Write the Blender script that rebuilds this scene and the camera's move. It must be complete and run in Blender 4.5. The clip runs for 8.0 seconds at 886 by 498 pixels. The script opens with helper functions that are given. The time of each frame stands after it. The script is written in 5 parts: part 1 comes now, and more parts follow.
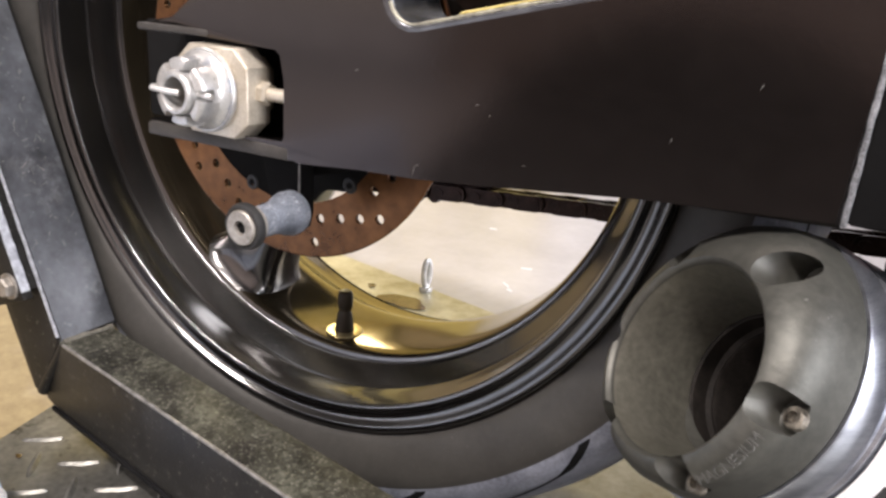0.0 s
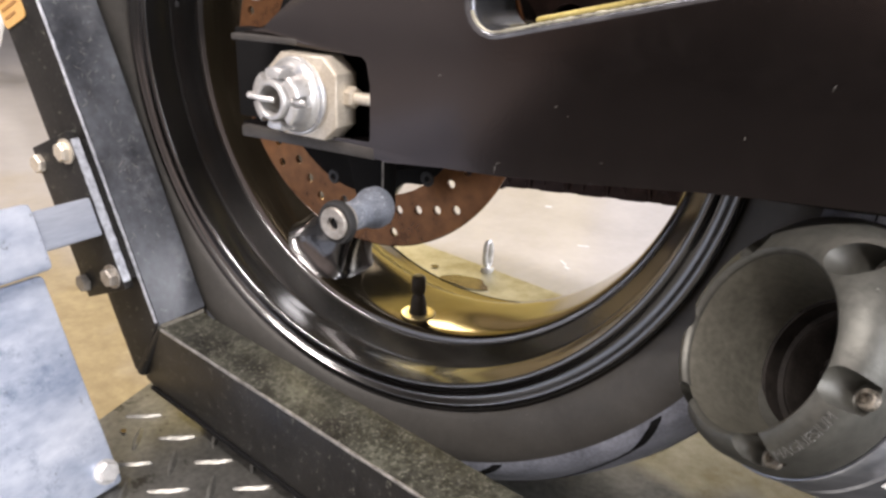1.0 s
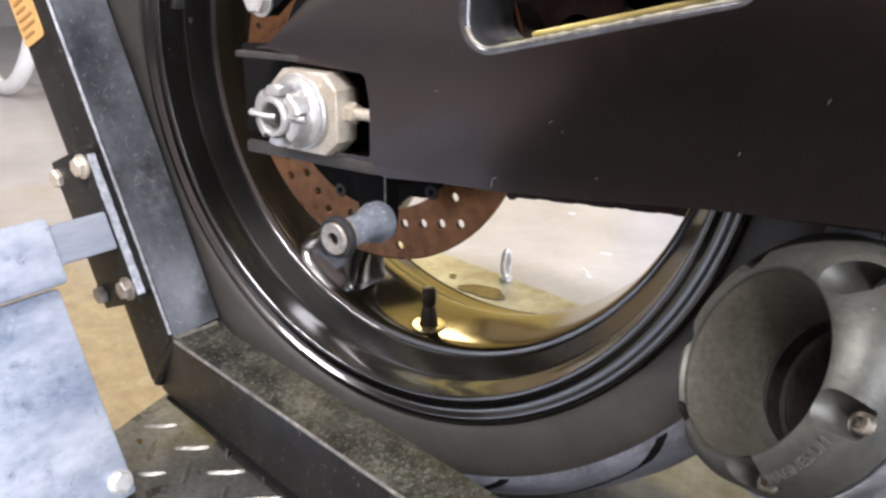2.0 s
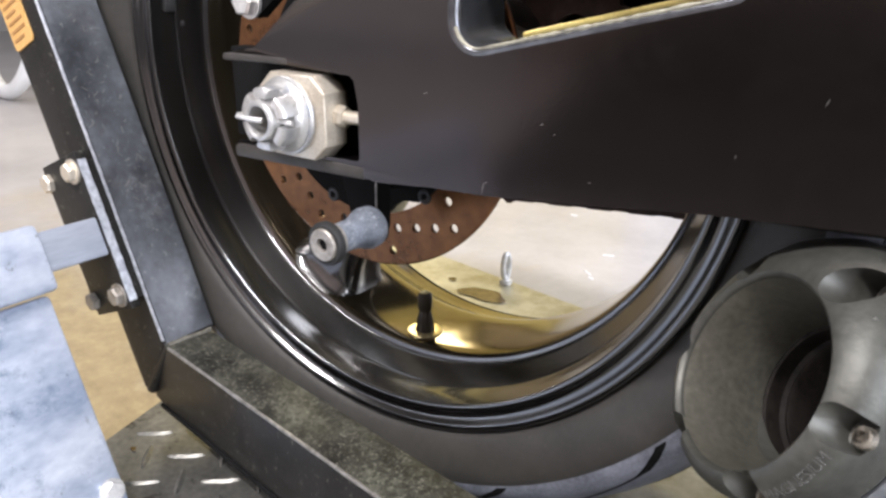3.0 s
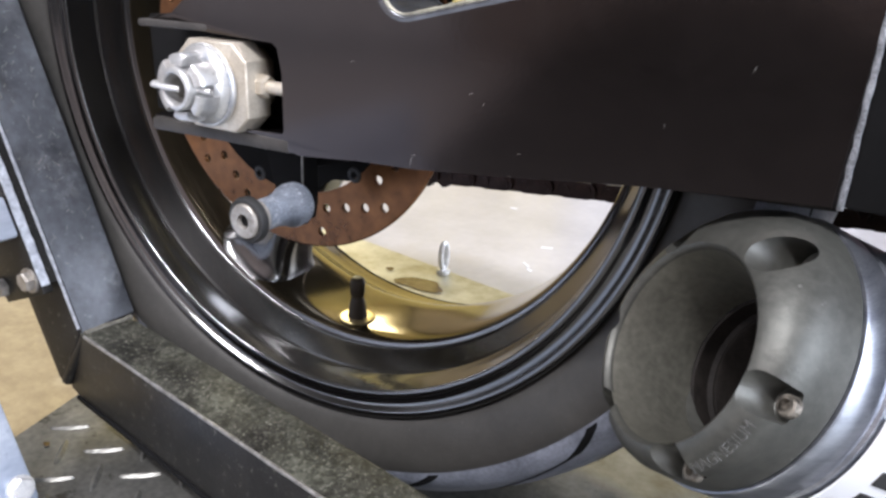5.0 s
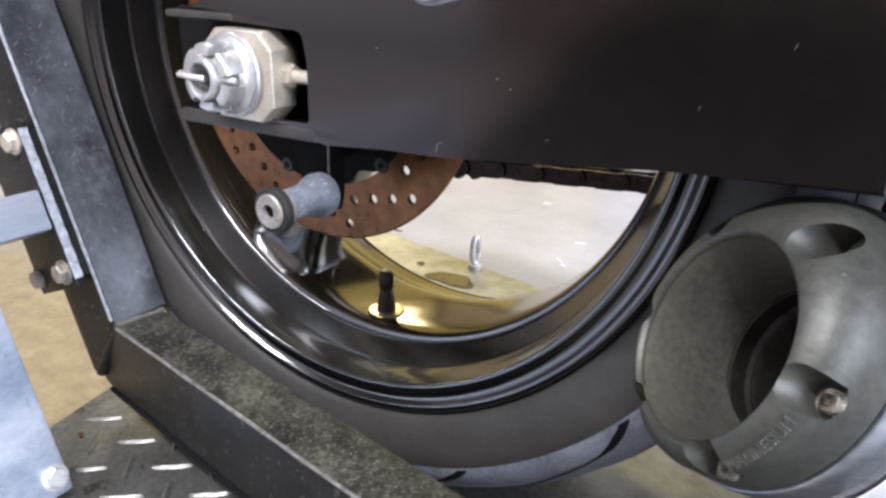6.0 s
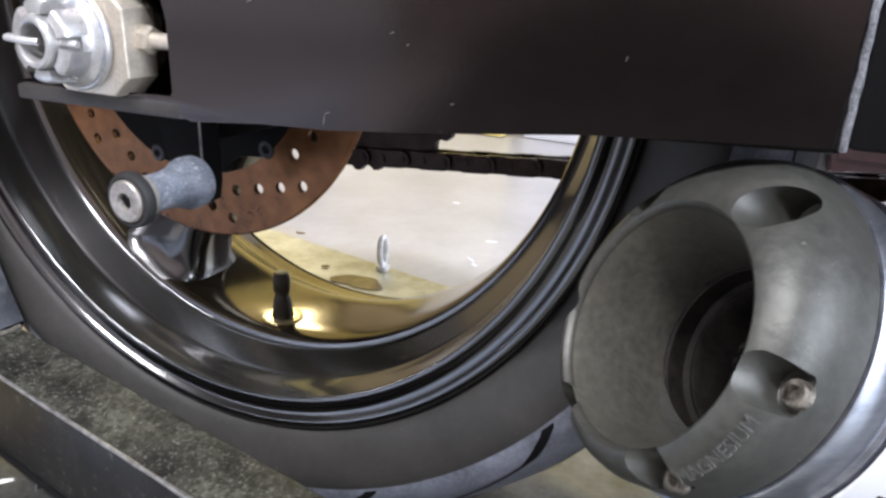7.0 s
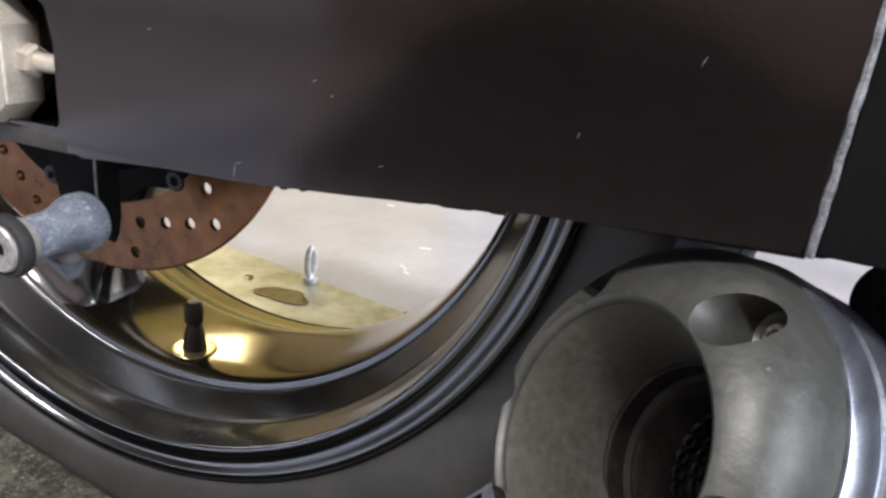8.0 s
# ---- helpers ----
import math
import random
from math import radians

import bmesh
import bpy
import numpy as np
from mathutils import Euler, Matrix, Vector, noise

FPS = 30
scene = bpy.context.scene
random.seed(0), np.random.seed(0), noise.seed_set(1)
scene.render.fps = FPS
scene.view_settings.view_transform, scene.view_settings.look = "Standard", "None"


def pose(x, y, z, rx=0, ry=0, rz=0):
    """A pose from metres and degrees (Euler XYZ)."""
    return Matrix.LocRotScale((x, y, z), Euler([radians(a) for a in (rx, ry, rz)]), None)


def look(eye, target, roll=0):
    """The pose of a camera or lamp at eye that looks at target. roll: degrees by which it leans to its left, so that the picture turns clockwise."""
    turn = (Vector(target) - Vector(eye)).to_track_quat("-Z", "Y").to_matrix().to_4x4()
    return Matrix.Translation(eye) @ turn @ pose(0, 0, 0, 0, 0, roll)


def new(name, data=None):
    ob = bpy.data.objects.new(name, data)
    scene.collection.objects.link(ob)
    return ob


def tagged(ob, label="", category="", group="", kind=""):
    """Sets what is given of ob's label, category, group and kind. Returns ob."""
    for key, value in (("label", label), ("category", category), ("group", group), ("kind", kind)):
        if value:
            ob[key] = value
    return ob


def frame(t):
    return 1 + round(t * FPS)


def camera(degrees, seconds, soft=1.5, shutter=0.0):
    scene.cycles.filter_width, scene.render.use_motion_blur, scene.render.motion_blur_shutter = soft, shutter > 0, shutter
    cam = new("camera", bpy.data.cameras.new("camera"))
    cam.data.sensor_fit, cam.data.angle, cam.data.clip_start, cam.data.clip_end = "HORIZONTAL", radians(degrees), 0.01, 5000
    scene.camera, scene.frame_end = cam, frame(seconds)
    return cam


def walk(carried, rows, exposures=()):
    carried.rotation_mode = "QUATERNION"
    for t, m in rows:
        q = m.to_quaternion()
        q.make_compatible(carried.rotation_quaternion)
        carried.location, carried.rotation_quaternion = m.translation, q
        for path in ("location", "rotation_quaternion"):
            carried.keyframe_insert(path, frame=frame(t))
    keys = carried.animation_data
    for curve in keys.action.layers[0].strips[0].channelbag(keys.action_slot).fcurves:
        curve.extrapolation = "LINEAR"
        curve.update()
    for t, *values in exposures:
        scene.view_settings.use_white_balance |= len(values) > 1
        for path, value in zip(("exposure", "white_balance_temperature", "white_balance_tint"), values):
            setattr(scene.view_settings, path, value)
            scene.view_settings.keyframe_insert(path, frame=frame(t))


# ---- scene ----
cam = camera(63.26, 8.0, soft=2.7)
ROWS = [
    (0.0, 0.2889, -0.3284, 0.3421, 70.7, -4.32, 29.8),
    (0.5, 0.2788, -0.3381, 0.3488, 69.61, -4.37, 29.21),
    (1.0, 0.2849, -0.3535, 0.3567, 68.54, -2.01, 33.08),
    (1.5, 0.2949, -0.3436, 0.3626, 68.38, -1.59, 34.91),
    (1.7, 0.2967, -0.3434, 0.361, 68.72, -1.22, 34.95),
    (2.8, 0.2935, -0.3353, 0.3625, 69.07, -0.81, 35.62),
    (3.0, 0.2965, -0.3318, 0.3605, 69.01, -0.55, 35.49),
    (3.5, 0.2977, -0.3273, 0.3537, 68.93, -2.28, 31.63),
    (4.0, 0.2967, -0.3248, 0.3519, 68.51, -0.78, 34.99),
    (4.5, 0.2979, -0.3246, 0.3529, 68.67, -0.59, 35.94),
    (5.0, 0.2983, -0.3218, 0.3475, 68.9, -2.36, 31.32),
    (5.2, 0.2999, -0.3197, 0.3451, 68.86, -2.42, 31.1),
    (6.3, 0.296, -0.3096, 0.339, 68.53, -1.18, 34.48),
    (6.5, 0.2925, -0.3009, 0.3279, 69.18, -1.54, 32.77),
    (7.0, 0.2832, -0.2798, 0.3201, 69.27, -2.18, 26.62),
    (7.5, 0.2776, -0.266, 0.3139, 70.85, -2.87, 23.18),
    (8.0, 0.2696, -0.2479, 0.3355, 68.83, -5.88, 22.43),
]
LOOKS = [(0.0, 0.12, 6740, 18), (0.5, 0.11, 6780, 18), (1.0, 0.06, 6750, 18), (1.5, 0.09, 6550, 18), (3.0, 0.12, 6300, 16), (4.5, 0.13, 6200, 16), (5.2, 0.10, 5980, 16), (7.0, 0.06, 5950, 16), (7.5, 0.02, 6000, 16), (8.0, -0.10, 6150, 16)]
walk(cam, [(t, pose(*row)) for t, *row in ROWS], LOOKS)

# ---- world and light ----
world = bpy.data.worlds.new("workshop_sky")
scene.world = world
world.use_nodes = True
wn = world.node_tree.nodes
sky = wn.new("ShaderNodeTexSky")
sky.sky_type = "NISHITA"
sky.sun_disc = False
sky.sun_elevation = radians(38)
sky.sun_rotation = radians(100)
wn["Background"].inputs["Strength"].default_value = 0.12
world.node_tree.links.new(sky.outputs["Color"], wn["Background"].inputs["Color"])
scene.view_settings.exposure = 0.0

FLOOR = -0.105


def area_lamp(name, eye, target, sx, sy, power, colour):
    data = bpy.data.lights.new(name, "AREA")
    data.shape, data.size, data.size_y, data.energy, data.color = "RECTANGLE", sx, sy, power, colour
    ob = new(name, data)
    ob.matrix_world = look(eye, target)
    return ob


# daylight standing in the two doorways of the workshop
area_lamp("doorway_daylight", (3.55, 0.6, 1.5), (0, 0.6, 0.9), 4.6, 2.8, 370, (0.88, 0.94, 1.0))
area_lamp("rear_doorway_daylight", (-3.2, -3.55, 1.32), (-3.2, 0, 1.32), 2.58, 2.72, 15, (1.0, 0.93, 0.88))


# The last two strips are unseen, added to brighten cupboards and wheel reflections.
for lamp_x, lamp_y, watts in ((-1.0, -2.2, 85), (0.7, -1.75, 150), (-2.0, 0.7, 34), (-0.42, 3.6, 3.5)):
    area_lamp("ceiling_strip_light", (lamp_x, lamp_y, 3.16), (lamp_x, lamp_y, 0), 1.25, 0.16, watts, (1.0, 0.97, 0.92))

# Unseen panel, placed to draw the highlight patch on the rim.
area_lamp("ceiling_panel_light", (-0.34, 1.42, 3.19), (-0.34, 1.42, 0), 0.5, 0.42, 3, (0.95, 0.97, 1.0))

# unseen warm lamp beyond the wheel, added for the rim barrel's gold highlight
area_lamp("barrel_highlight_light", (-1.32, 1.53, 1.1), (-1.32, 0.0, 1.1), 0.30, 0.50, 13.0, (1.0, 0.87, 0.50))

# ---- materials ----
def mat(name):
    m = bpy.data.materials.new(name)
    m.use_nodes = True
    t = m.node_tree
    return m, t.nodes, t.links, t.nodes["Principled BSDF"]


def mottled(name, low, high, scale=20.0, rough=(0.4, 0.6), metal=0.0, bump=0.0, bump_scale=300.0, coat=0.0,
            fine=0.35, spec=0.5, stretch=None, detail=6.0, coat_rough=0.08):
    """Two scales of noise between two colours, with rough and bump driven by them."""
    m, n, l, b = mat(name)
    tc = n.new("ShaderNodeTexCoord")
    src = tc.outputs["Object"]
    if stretch:
        mp = n.new("ShaderNodeMapping")
        mp.inputs["Scale"].default_value = stretch
        l.new(src, mp.inputs["Vector"])
        src = mp.outputs["Vector"]
    a = n.new("ShaderNodeTexNoise")
    a.inputs["Scale"].default_value = scale
    a.inputs["Detail"].default_value = detail
    a.inputs["Roughness"].default_value = 0.62
    c = n.new("ShaderNodeTexNoise")
    c.inputs["Scale"].default_value = scale * 14
    c.inputs["Detail"].default_value = 3
    l.new(src, a.inputs["Vector"])
    l.new(src, c.inputs["Vector"])
    mix = n.new("ShaderNodeMix")
    mix.data_type = "FLOAT"
    mix.inputs["Factor"].default_value = fine
    l.new(a.outputs["Fac"], mix.inputs["A"])
    l.new(c.outputs["Fac"], mix.inputs["B"])
    ramp = n.new("ShaderNodeMapRange")
    ramp.inputs["From Min"].default_value = 0.36
    ramp.inputs["From Max"].default_value = 0.64
    l.new(mix.outputs["Result"], ramp.inputs["Value"])
    col = n.new("ShaderNodeMix")
    col.data_type = "RGBA"
    col.inputs["A"].default_value = (*low, 1)
    col.inputs["B"].default_value = (*high, 1)
    l.new(ramp.outputs["Result"], col.inputs["Factor"])
    l.new(col.outputs["Result"], b.inputs["Base Color"])
    rr = n.new("ShaderNodeMapRange")
    rr.inputs["To Min"].default_value, rr.inputs["To Max"].default_value = rough
    l.new(mix.outputs["Result"], rr.inputs["Value"])
    l.new(rr.outputs["Result"], b.inputs["Roughness"])
    b.inputs["Metallic"].default_value = metal
    b.inputs["Coat Weight"].default_value = coat
    b.inputs["Coat Roughness"].default_value = coat_rough
    b.inputs["Specular IOR Level"].default_value = spec
    if bump:
        h = n.new("ShaderNodeTexNoise")
        h.inputs["Scale"].default_value = bump_scale
        h.inputs["Detail"].default_value = 4
        l.new(src, h.inputs["Vector"])
        bp = n.new("ShaderNodeBump")
        bp.inputs["Strength"].default_value = bump
        bp.inputs["Distance"].default_value = 0.001
        l.new(h.outputs["Fac"], bp.inputs["Height"])
        l.new(bp.outputs["Normal"], b.inputs["Normal"])
    return m


def specks(m, colour, scale, threshold, amount=1.0, soft=0.06):
    """Adds small specks or scuffs of another colour over a material made by mottled()."""
    n, l = m.node_tree.nodes, m.node_tree.links
    b = n["Principled BSDF"]
    tc = n.new("ShaderNodeTexCoord")
    v = n.new("ShaderNodeTexNoise")
    v.inputs["Scale"].default_value = scale
    v.inputs["Detail"].default_value = 5
    v.inputs["Roughness"].default_value = 0.75
    l.new(tc.outputs["Object"], v.inputs["Vector"])
    r = n.new("ShaderNodeMapRange")
    r.inputs["From Min"].default_value = threshold
    r.inputs["From Max"].default_value = threshold + soft
    r.inputs["To Max"].default_value = amount
    l.new(v.outputs["Fac"], r.inputs["Value"])
    old = b.inputs["Base Color"].links[0].from_socket
    mx = n.new("ShaderNodeMix")
    mx.data_type = "RGBA"
    mx.inputs["B"].default_value = (*colour, 1)
    l.new(r.outputs["Result"], mx.inputs["Factor"])
    l.new(old, mx.inputs["A"])
    l.new(mx.outputs["Result"], b.inputs["Base Color"])
    return m


def dusty(m, layers):
    """Olive workshop dust lying in patches on the faces that look upwards."""
    n, l = m.node_tree.nodes, m.node_tree.links
    b = n["Principled BSDF"]
    g = n.new("ShaderNodeNewGeometry")
    sx = n.new("ShaderNodeSeparateXYZ")
    l.new(g.outputs["True Normal"], sx.inputs["Vector"])
    up = n.new("ShaderNodeMapRange")
    up.inputs["From Min"].default_value, up.inputs["From Max"].default_value = 0.6, 0.9
    l.new(sx.outputs["Z"], up.inputs["Value"])
    tc = n.new("ShaderNodeTexCoord")
    fac = up.outputs["Result"]
    last = b.inputs["Base Color"].links[0].from_socket
    for scale, lo, hi, amount, colour in layers:
        nz = n.new("ShaderNodeTexNoise")
        nz.inputs["Scale"].default_value = scale
        nz.inputs["Detail"].default_value = 8
        nz.inputs["Roughness"].default_value = 0.72
        l.new(tc.outputs["Object"], nz.inputs["Vector"])
        r = n.new("ShaderNodeMapRange")
        r.inputs["From Min"].default_value, r.inputs["From Max"].default_value = lo, hi
        r.inputs["To Max"].default_value = amount
        l.new(nz.outputs["Fac"], r.inputs["Value"])
        mu = n.new("ShaderNodeMath")
        mu.operation = "MULTIPLY"
        l.new(r.outputs["Result"], mu.inputs[0])
        l.new(fac, mu.inputs[1])
        mx = n.new("ShaderNodeMix")
        mx.data_type = "RGBA"
        mx.inputs["B"].default_value = (*colour, 1)
        l.new(mu.outputs["Value"], mx.inputs["Factor"])
        l.new(last, mx.inputs["A"])
        last = mx.outputs["Result"]
    l.new(last, b.inputs["Base Color"])
    return m


RAIL_DUST = ((22, 0.40, 0.66, 0.78, (0.122, 0.124, 0.096)), (420, 0.54, 0.64, 0.6, (0.27, 0.27, 0.215)), (200, 0.48, 0.57, 0.75, (0.018, 0.018, 0.013)), (700, 0.62, 0.67, 0.7, (0.36, 0.36, 0.31)))
RIM_DUST = ((22, 0.3, 0.75, 0.10, (0.16, 0.15, 0.12)), (420, 0.6, 0.66, 0.10, (0.3, 0.29, 0.25)))
M_RIM = dusty(mottled("black_gloss_rim_paint", (0.0032, 0.003, 0.003), (0.0075, 0.007, 0.0068), 30, (0.24, 0.36), coat=1.0, coat_rough=0.14, bump=0.01, bump_scale=160, spec=0.25), RIM_DUST)
M_RIM.node_tree.nodes["Principled BSDF"].inputs["Coat IOR"].default_value = 2.1
M_BARREL = mottled("dark_metallic_rim_barrel", (0.1, 0.082, 0.054), (0.2, 0.165, 0.112), 10, (0.09, 0.18), metal=0.9, bump=0.015, bump_scale=120, fine=0.15)
M_TYRE = specks(specks(mottled("worn_rubber_sidewall", (0.031, 0.0295, 0.0265), (0.052, 0.0495, 0.0445), 14, (0.48, 0.64), bump=0.14, bump_scale=600, fine=0.25), (0.03, 0.03, 0.027), 30, 0.55, 0.5, 0.2), (0.2, 0.195, 0.17), 300, 0.65, 0.4)
M_TREAD = mottled("scrubbed_rubber_tread", (0.1, 0.108, 0.13), (0.27, 0.29, 0.34), 30, (0.3, 0.5), bump=0.25, bump_scale=900, stretch=(1, 4, 1), spec=0.8)
M_ARM = specks(specks(mottled("satin_black_swingarm", (0.0028, 0.0024, 0.0024), (0.0052, 0.0044, 0.0043), 9, (0.11, 0.17), bump=0.02, bump_scale=500, spec=0.8), (0.2, 0.19, 0.18), 60, 0.7, 0.8), (0.02, 0.0175, 0.0165), 26, 0.56, 0.3, 0.2)
M_LIP = mottled("dusty_black_lip", (0.028, 0.025, 0.023), (0.06, 0.055, 0.05), 60, (0.4, 0.6), bump=0.1)
M_POLISH = mottled("rubbed_glossy_alloy", (0.07, 0.073, 0.08), (0.18, 0.186, 0.2), 14, (0.18, 0.3), metal=0.75, bump=0.03)
M_RUBBED = mottled("rubbed_through_paint", (0.22, 0.21, 0.17), (0.5, 0.48, 0.38), 90, (0.35, 0.5), metal=0.4)
M_GOLD = mottled("gold_zinc_flange", (0.55, 0.44, 0.13), (0.8, 0.68, 0.28), 60, (0.3, 0.45), metal=0.35)
M_ARM.node_tree.nodes["Principled BSDF"].inputs["Specular Tint"].default_value = (1.0, 0.84, 0.79, 1)
M_BLACK = mottled("black_painted_steel", (0.006, 0.006, 0.006), (0.016, 0.0155, 0.015), 40, (0.35, 0.55), bump=0.08)
M_FRAME = specks(specks(dusty(mottled("scuffed_black_frame_paint", (0.008, 0.0075, 0.007), (0.021, 0.0196, 0.018), 30, (0.36, 0.55), bump=0.2, bump_scale=400, coat=0.05, coat_rough=0.3, spec=0.22), RAIL_DUST), (0.22, 0.215, 0.18), 190, 0.61, 0.5), (0.5, 0.5, 0.46), 420, 0.655, 0.6)
M_POST_LIT = specks(specks(specks(mottled("scuffed_daylit_post_paint", (0.018, 0.02, 0.025), (0.125, 0.135, 0.155), 13, (0.26, 0.46), bump=0.2, bump_scale=400, coat=0.8, coat_rough=0.26, spec=0.9, fine=0.2), (0.3, 0.31, 0.33), 20, 0.56, 0.6, 0.14), (0.02, 0.02, 0.022), 40, 0.57, 0.85, 0.1), (0.42, 0.43, 0.44), 300, 0.63, 0.6)
M_EDGE = mottled("rubbed_and_lit_paint_edge", (0.12, 0.115, 0.105), (0.4, 0.39, 0.37), 130, (0.35, 0.5), metal=0.5)
M_BARE = mottled("bare_ground_steel", (0.3, 0.32, 0.37), (0.75, 0.78, 0.84), 220, (0.3, 0.5), metal=0.5, bump=0.2)
M_SEAM = mottled("rubbed_weld_seam", (0.02, 0.021, 0.024), (0.36, 0.37, 0.39), 90, (0.35, 0.55), metal=0.3, bump=0.3, bump_scale=500)
M_BEAD = mottled("dusty_weld_bead", (0.07, 0.066, 0.055), (0.19, 0.18, 0.15), 160, (0.5, 0.7), bump=0.3)
M_DISC = mottled("rusty_brake_disc", (0.07, 0.028, 0.011), (0.235, 0.105, 0.04), 9, (0.22, 0.34), metal=0.75, bump=0.06)
M_STEEL = mottled("bright_zinc_steel", (0.5, 0.5, 0.5), (0.86, 0.85, 0.83), 90, (0.28, 0.45), metal=0.6, bump=0.12)
M_CAST = mottled("yellowed_zinc_block", (0.5, 0.44, 0.35), (0.72, 0.66, 0.56), 50, (0.35, 0.5), metal=0.55, bump=0.1)
M_SEAT = mottled("yellowed_brass_washer", (0.5, 0.4, 0.2), (0.72, 0.62, 0.38), 120, (0.22, 0.4), metal=0.8, bump=0.1)
M_LEAD = mottled("tarnished_lead", (0.03, 0.03, 0.031), (0.075, 0.075, 0.077), 200, (0.5, 0.65), metal=0.4, bump=0.2)
M_SCREW = mottled("dirty_plated_screw", (0.035, 0.03, 0.024), (0.34, 0.31, 0.26), 300, (0.35, 0.55), metal=0.6, bump=0.5, bump_scale=900, fine=0.2)
M_DULL = mottled("dull_grease_stained_steel", (0.2, 0.18, 0.155), (0.46, 0.43, 0.39), 150, (0.35, 0.55), metal=0.5, bump=0.25)
M_GALV = specks(specks(specks(mottled("galvanised_steel", (0.26, 0.325, 0.45), (0.74, 0.79, 0.88), 7, (0.3, 0.52), metal=0.35, bump=0.1, fine=0.16, detail=9, stretch=(1, 1, 2.2)), (0.17, 0.23, 0.34), 26, 0.57, 0.7, 0.12), (0.12, 0.14, 0.17), 90, 0.63, 0.7, 0.08), (0.85, 0.88, 0.93), 40, 0.62, 0.6, 0.1)
M_TUBE = mottled("drawn_zinc_tube", (0.34, 0.38, 0.46), (0.52, 0.56, 0.64), 30, (0.3, 0.45), metal=0.4, bump=0.05, stretch=(1, 0.15, 1))
M_NUT = specks(specks(mottled("stained_zinc_nut", (0.42, 0.42, 0.42), (0.66, 0.65, 0.63), 90, (0.26, 0.42), metal=0.6, bump=0.14), (0.3, 0.34, 0.42), 75, 0.56, 0.6, 0.1), (0.16, 0.15, 0.14), 130, 0.62, 0.6, 0.08)
M_PLATE = specks(mottled("worn_tread_plate_steel", (0.13, 0.13, 0.12), (0.3, 0.295, 0.27), 14, (0.32, 0.5), metal=0.4, bump=0.12), (0.05, 0.045, 0.035), 22, 0.58, 0.8)
def edge_paint(m):
    """Worn yellow paint along the far half of the deck."""
    n, l = m.node_tree.nodes, m.node_tree.links
    b = n["Principled BSDF"]
    tc = n.new("ShaderNodeTexCoord")
    sx = n.new("ShaderNodeSeparateXYZ")
    l.new(tc.outputs["Object"], sx.inputs["Vector"])
    nz = n.new("ShaderNodeTexNoise")
    nz.inputs["Scale"].default_value = 11
    nz.inputs["Detail"].default_value = 8
    l.new(tc.outputs["Object"], nz.inputs["Vector"])
    ad = n.new("ShaderNodeMath")
    ad.operation = "MULTIPLY_ADD"
    ad.inputs[1].default_value = 0.10
    l.new(nz.outputs["Fac"], ad.inputs[0])
    l.new(sx.outputs["Y"], ad.inputs[2])
    r = n.new("ShaderNodeMapRange")
    r.inputs["From Min"].default_value, r.inputs["From Max"].default_value = 0.160, 0.190
    l.new(ad.outputs["Value"], r.inputs["Value"])
    old = b.inputs["Base Color"].links[0].from_socket
    mx = n.new("ShaderNodeMix")
    mx.data_type = "RGBA"
    pn = n.new("ShaderNodeTexNoise")
    pn.inputs["Scale"].default_value = 24
    pn.inputs["Detail"].default_value = 9
    pn.inputs["Roughness"].default_value = 0.7
    l.new(tc.outputs["Object"], pn.inputs["Vector"])
    pr = n.new("ShaderNodeMapRange")
    pr.inputs["From Min"].default_value, pr.inputs["From Max"].default_value = 0.35, 0.62
    l.new(pn.outputs["Fac"], pr.inputs["Value"])
    pc = n.new("ShaderNodeMix")
    pc.data_type = "RGBA"
    pc.inputs["A"].default_value = (0.32, 0.28, 0.16, 1)
    pc.inputs["B"].default_value = (0.54, 0.51, 0.38, 1)
    l.new(pr.outputs["Result"], pc.inputs["Factor"])
    l.new(pc.outputs["Result"], mx.inputs["B"])
    l.new(r.outputs["Result"], mx.inputs["Factor"])
    l.new(old, mx.inputs["A"])
    l.new(mx.outputs["Result"], b.inputs["Base Color"])
    mt = n.new("ShaderNodeMapRange")
    mt.inputs["To Min"].default_value, mt.inputs["To Max"].default_value = 0.75, 0.25
    l.new(r.outputs["Result"], mt.inputs["Value"])
    l.new(mt.outputs["Result"], b.inputs["Metallic"])
    return m


edge_paint(M_PLATE)
M_MAG = specks(mottled("cast_magnesium_cap", (0.062, 0.0635, 0.057), (0.112, 0.112, 0.100), 22, (0.40, 0.52), metal=0.55, bump=0.1, bump_scale=900), (0.34, 0.34, 0.32), 240, 0.66, 0.5)
M_MOUTH = specks(mottled("mouth_shading_casting", (0.11, 0.108, 0.09), (0.21, 0.205, 0.172), 26, (0.34, 0.44), metal=0.6, bump=0.1, bump_scale=700), (0.14, 0.14, 0.125), 200, 0.66, 0.5)
M_CAN = mottled("brushed_titanium_can", (0.26, 0.28, 0.32), (0.46, 0.48, 0.53), 30, (0.25, 0.4), metal=0.9, stretch=(1, 1, 8), bump=0.05)
M_SOOT = mottled("sooty_inner_pipe", (0.006, 0.0052, 0.0046), (0.024, 0.0205, 0.018), 60, (0.5, 0.75), bump=0.3, spec=0.15)
M_SPOOL = specks(mottled("scuffed_grey_nylon", (0.045, 0.051, 0.064), (0.23, 0.255, 0.3), 70, (0.35, 0.55), bump=0.1, fine=0.3), (0.5, 0.52, 0.56), 120, 0.55, 0.7, 0.12)
M_RUBBER = mottled("black_rubber", (0.012, 0.012, 0.012), (0.025, 0.025, 0.025), 60, (0.5, 0.7))
M_VALVE = mottled("brown_black_valve_rubber", (0.016, 0.012, 0.007), (0.04, 0.028, 0.013), 80, (0.35, 0.5))
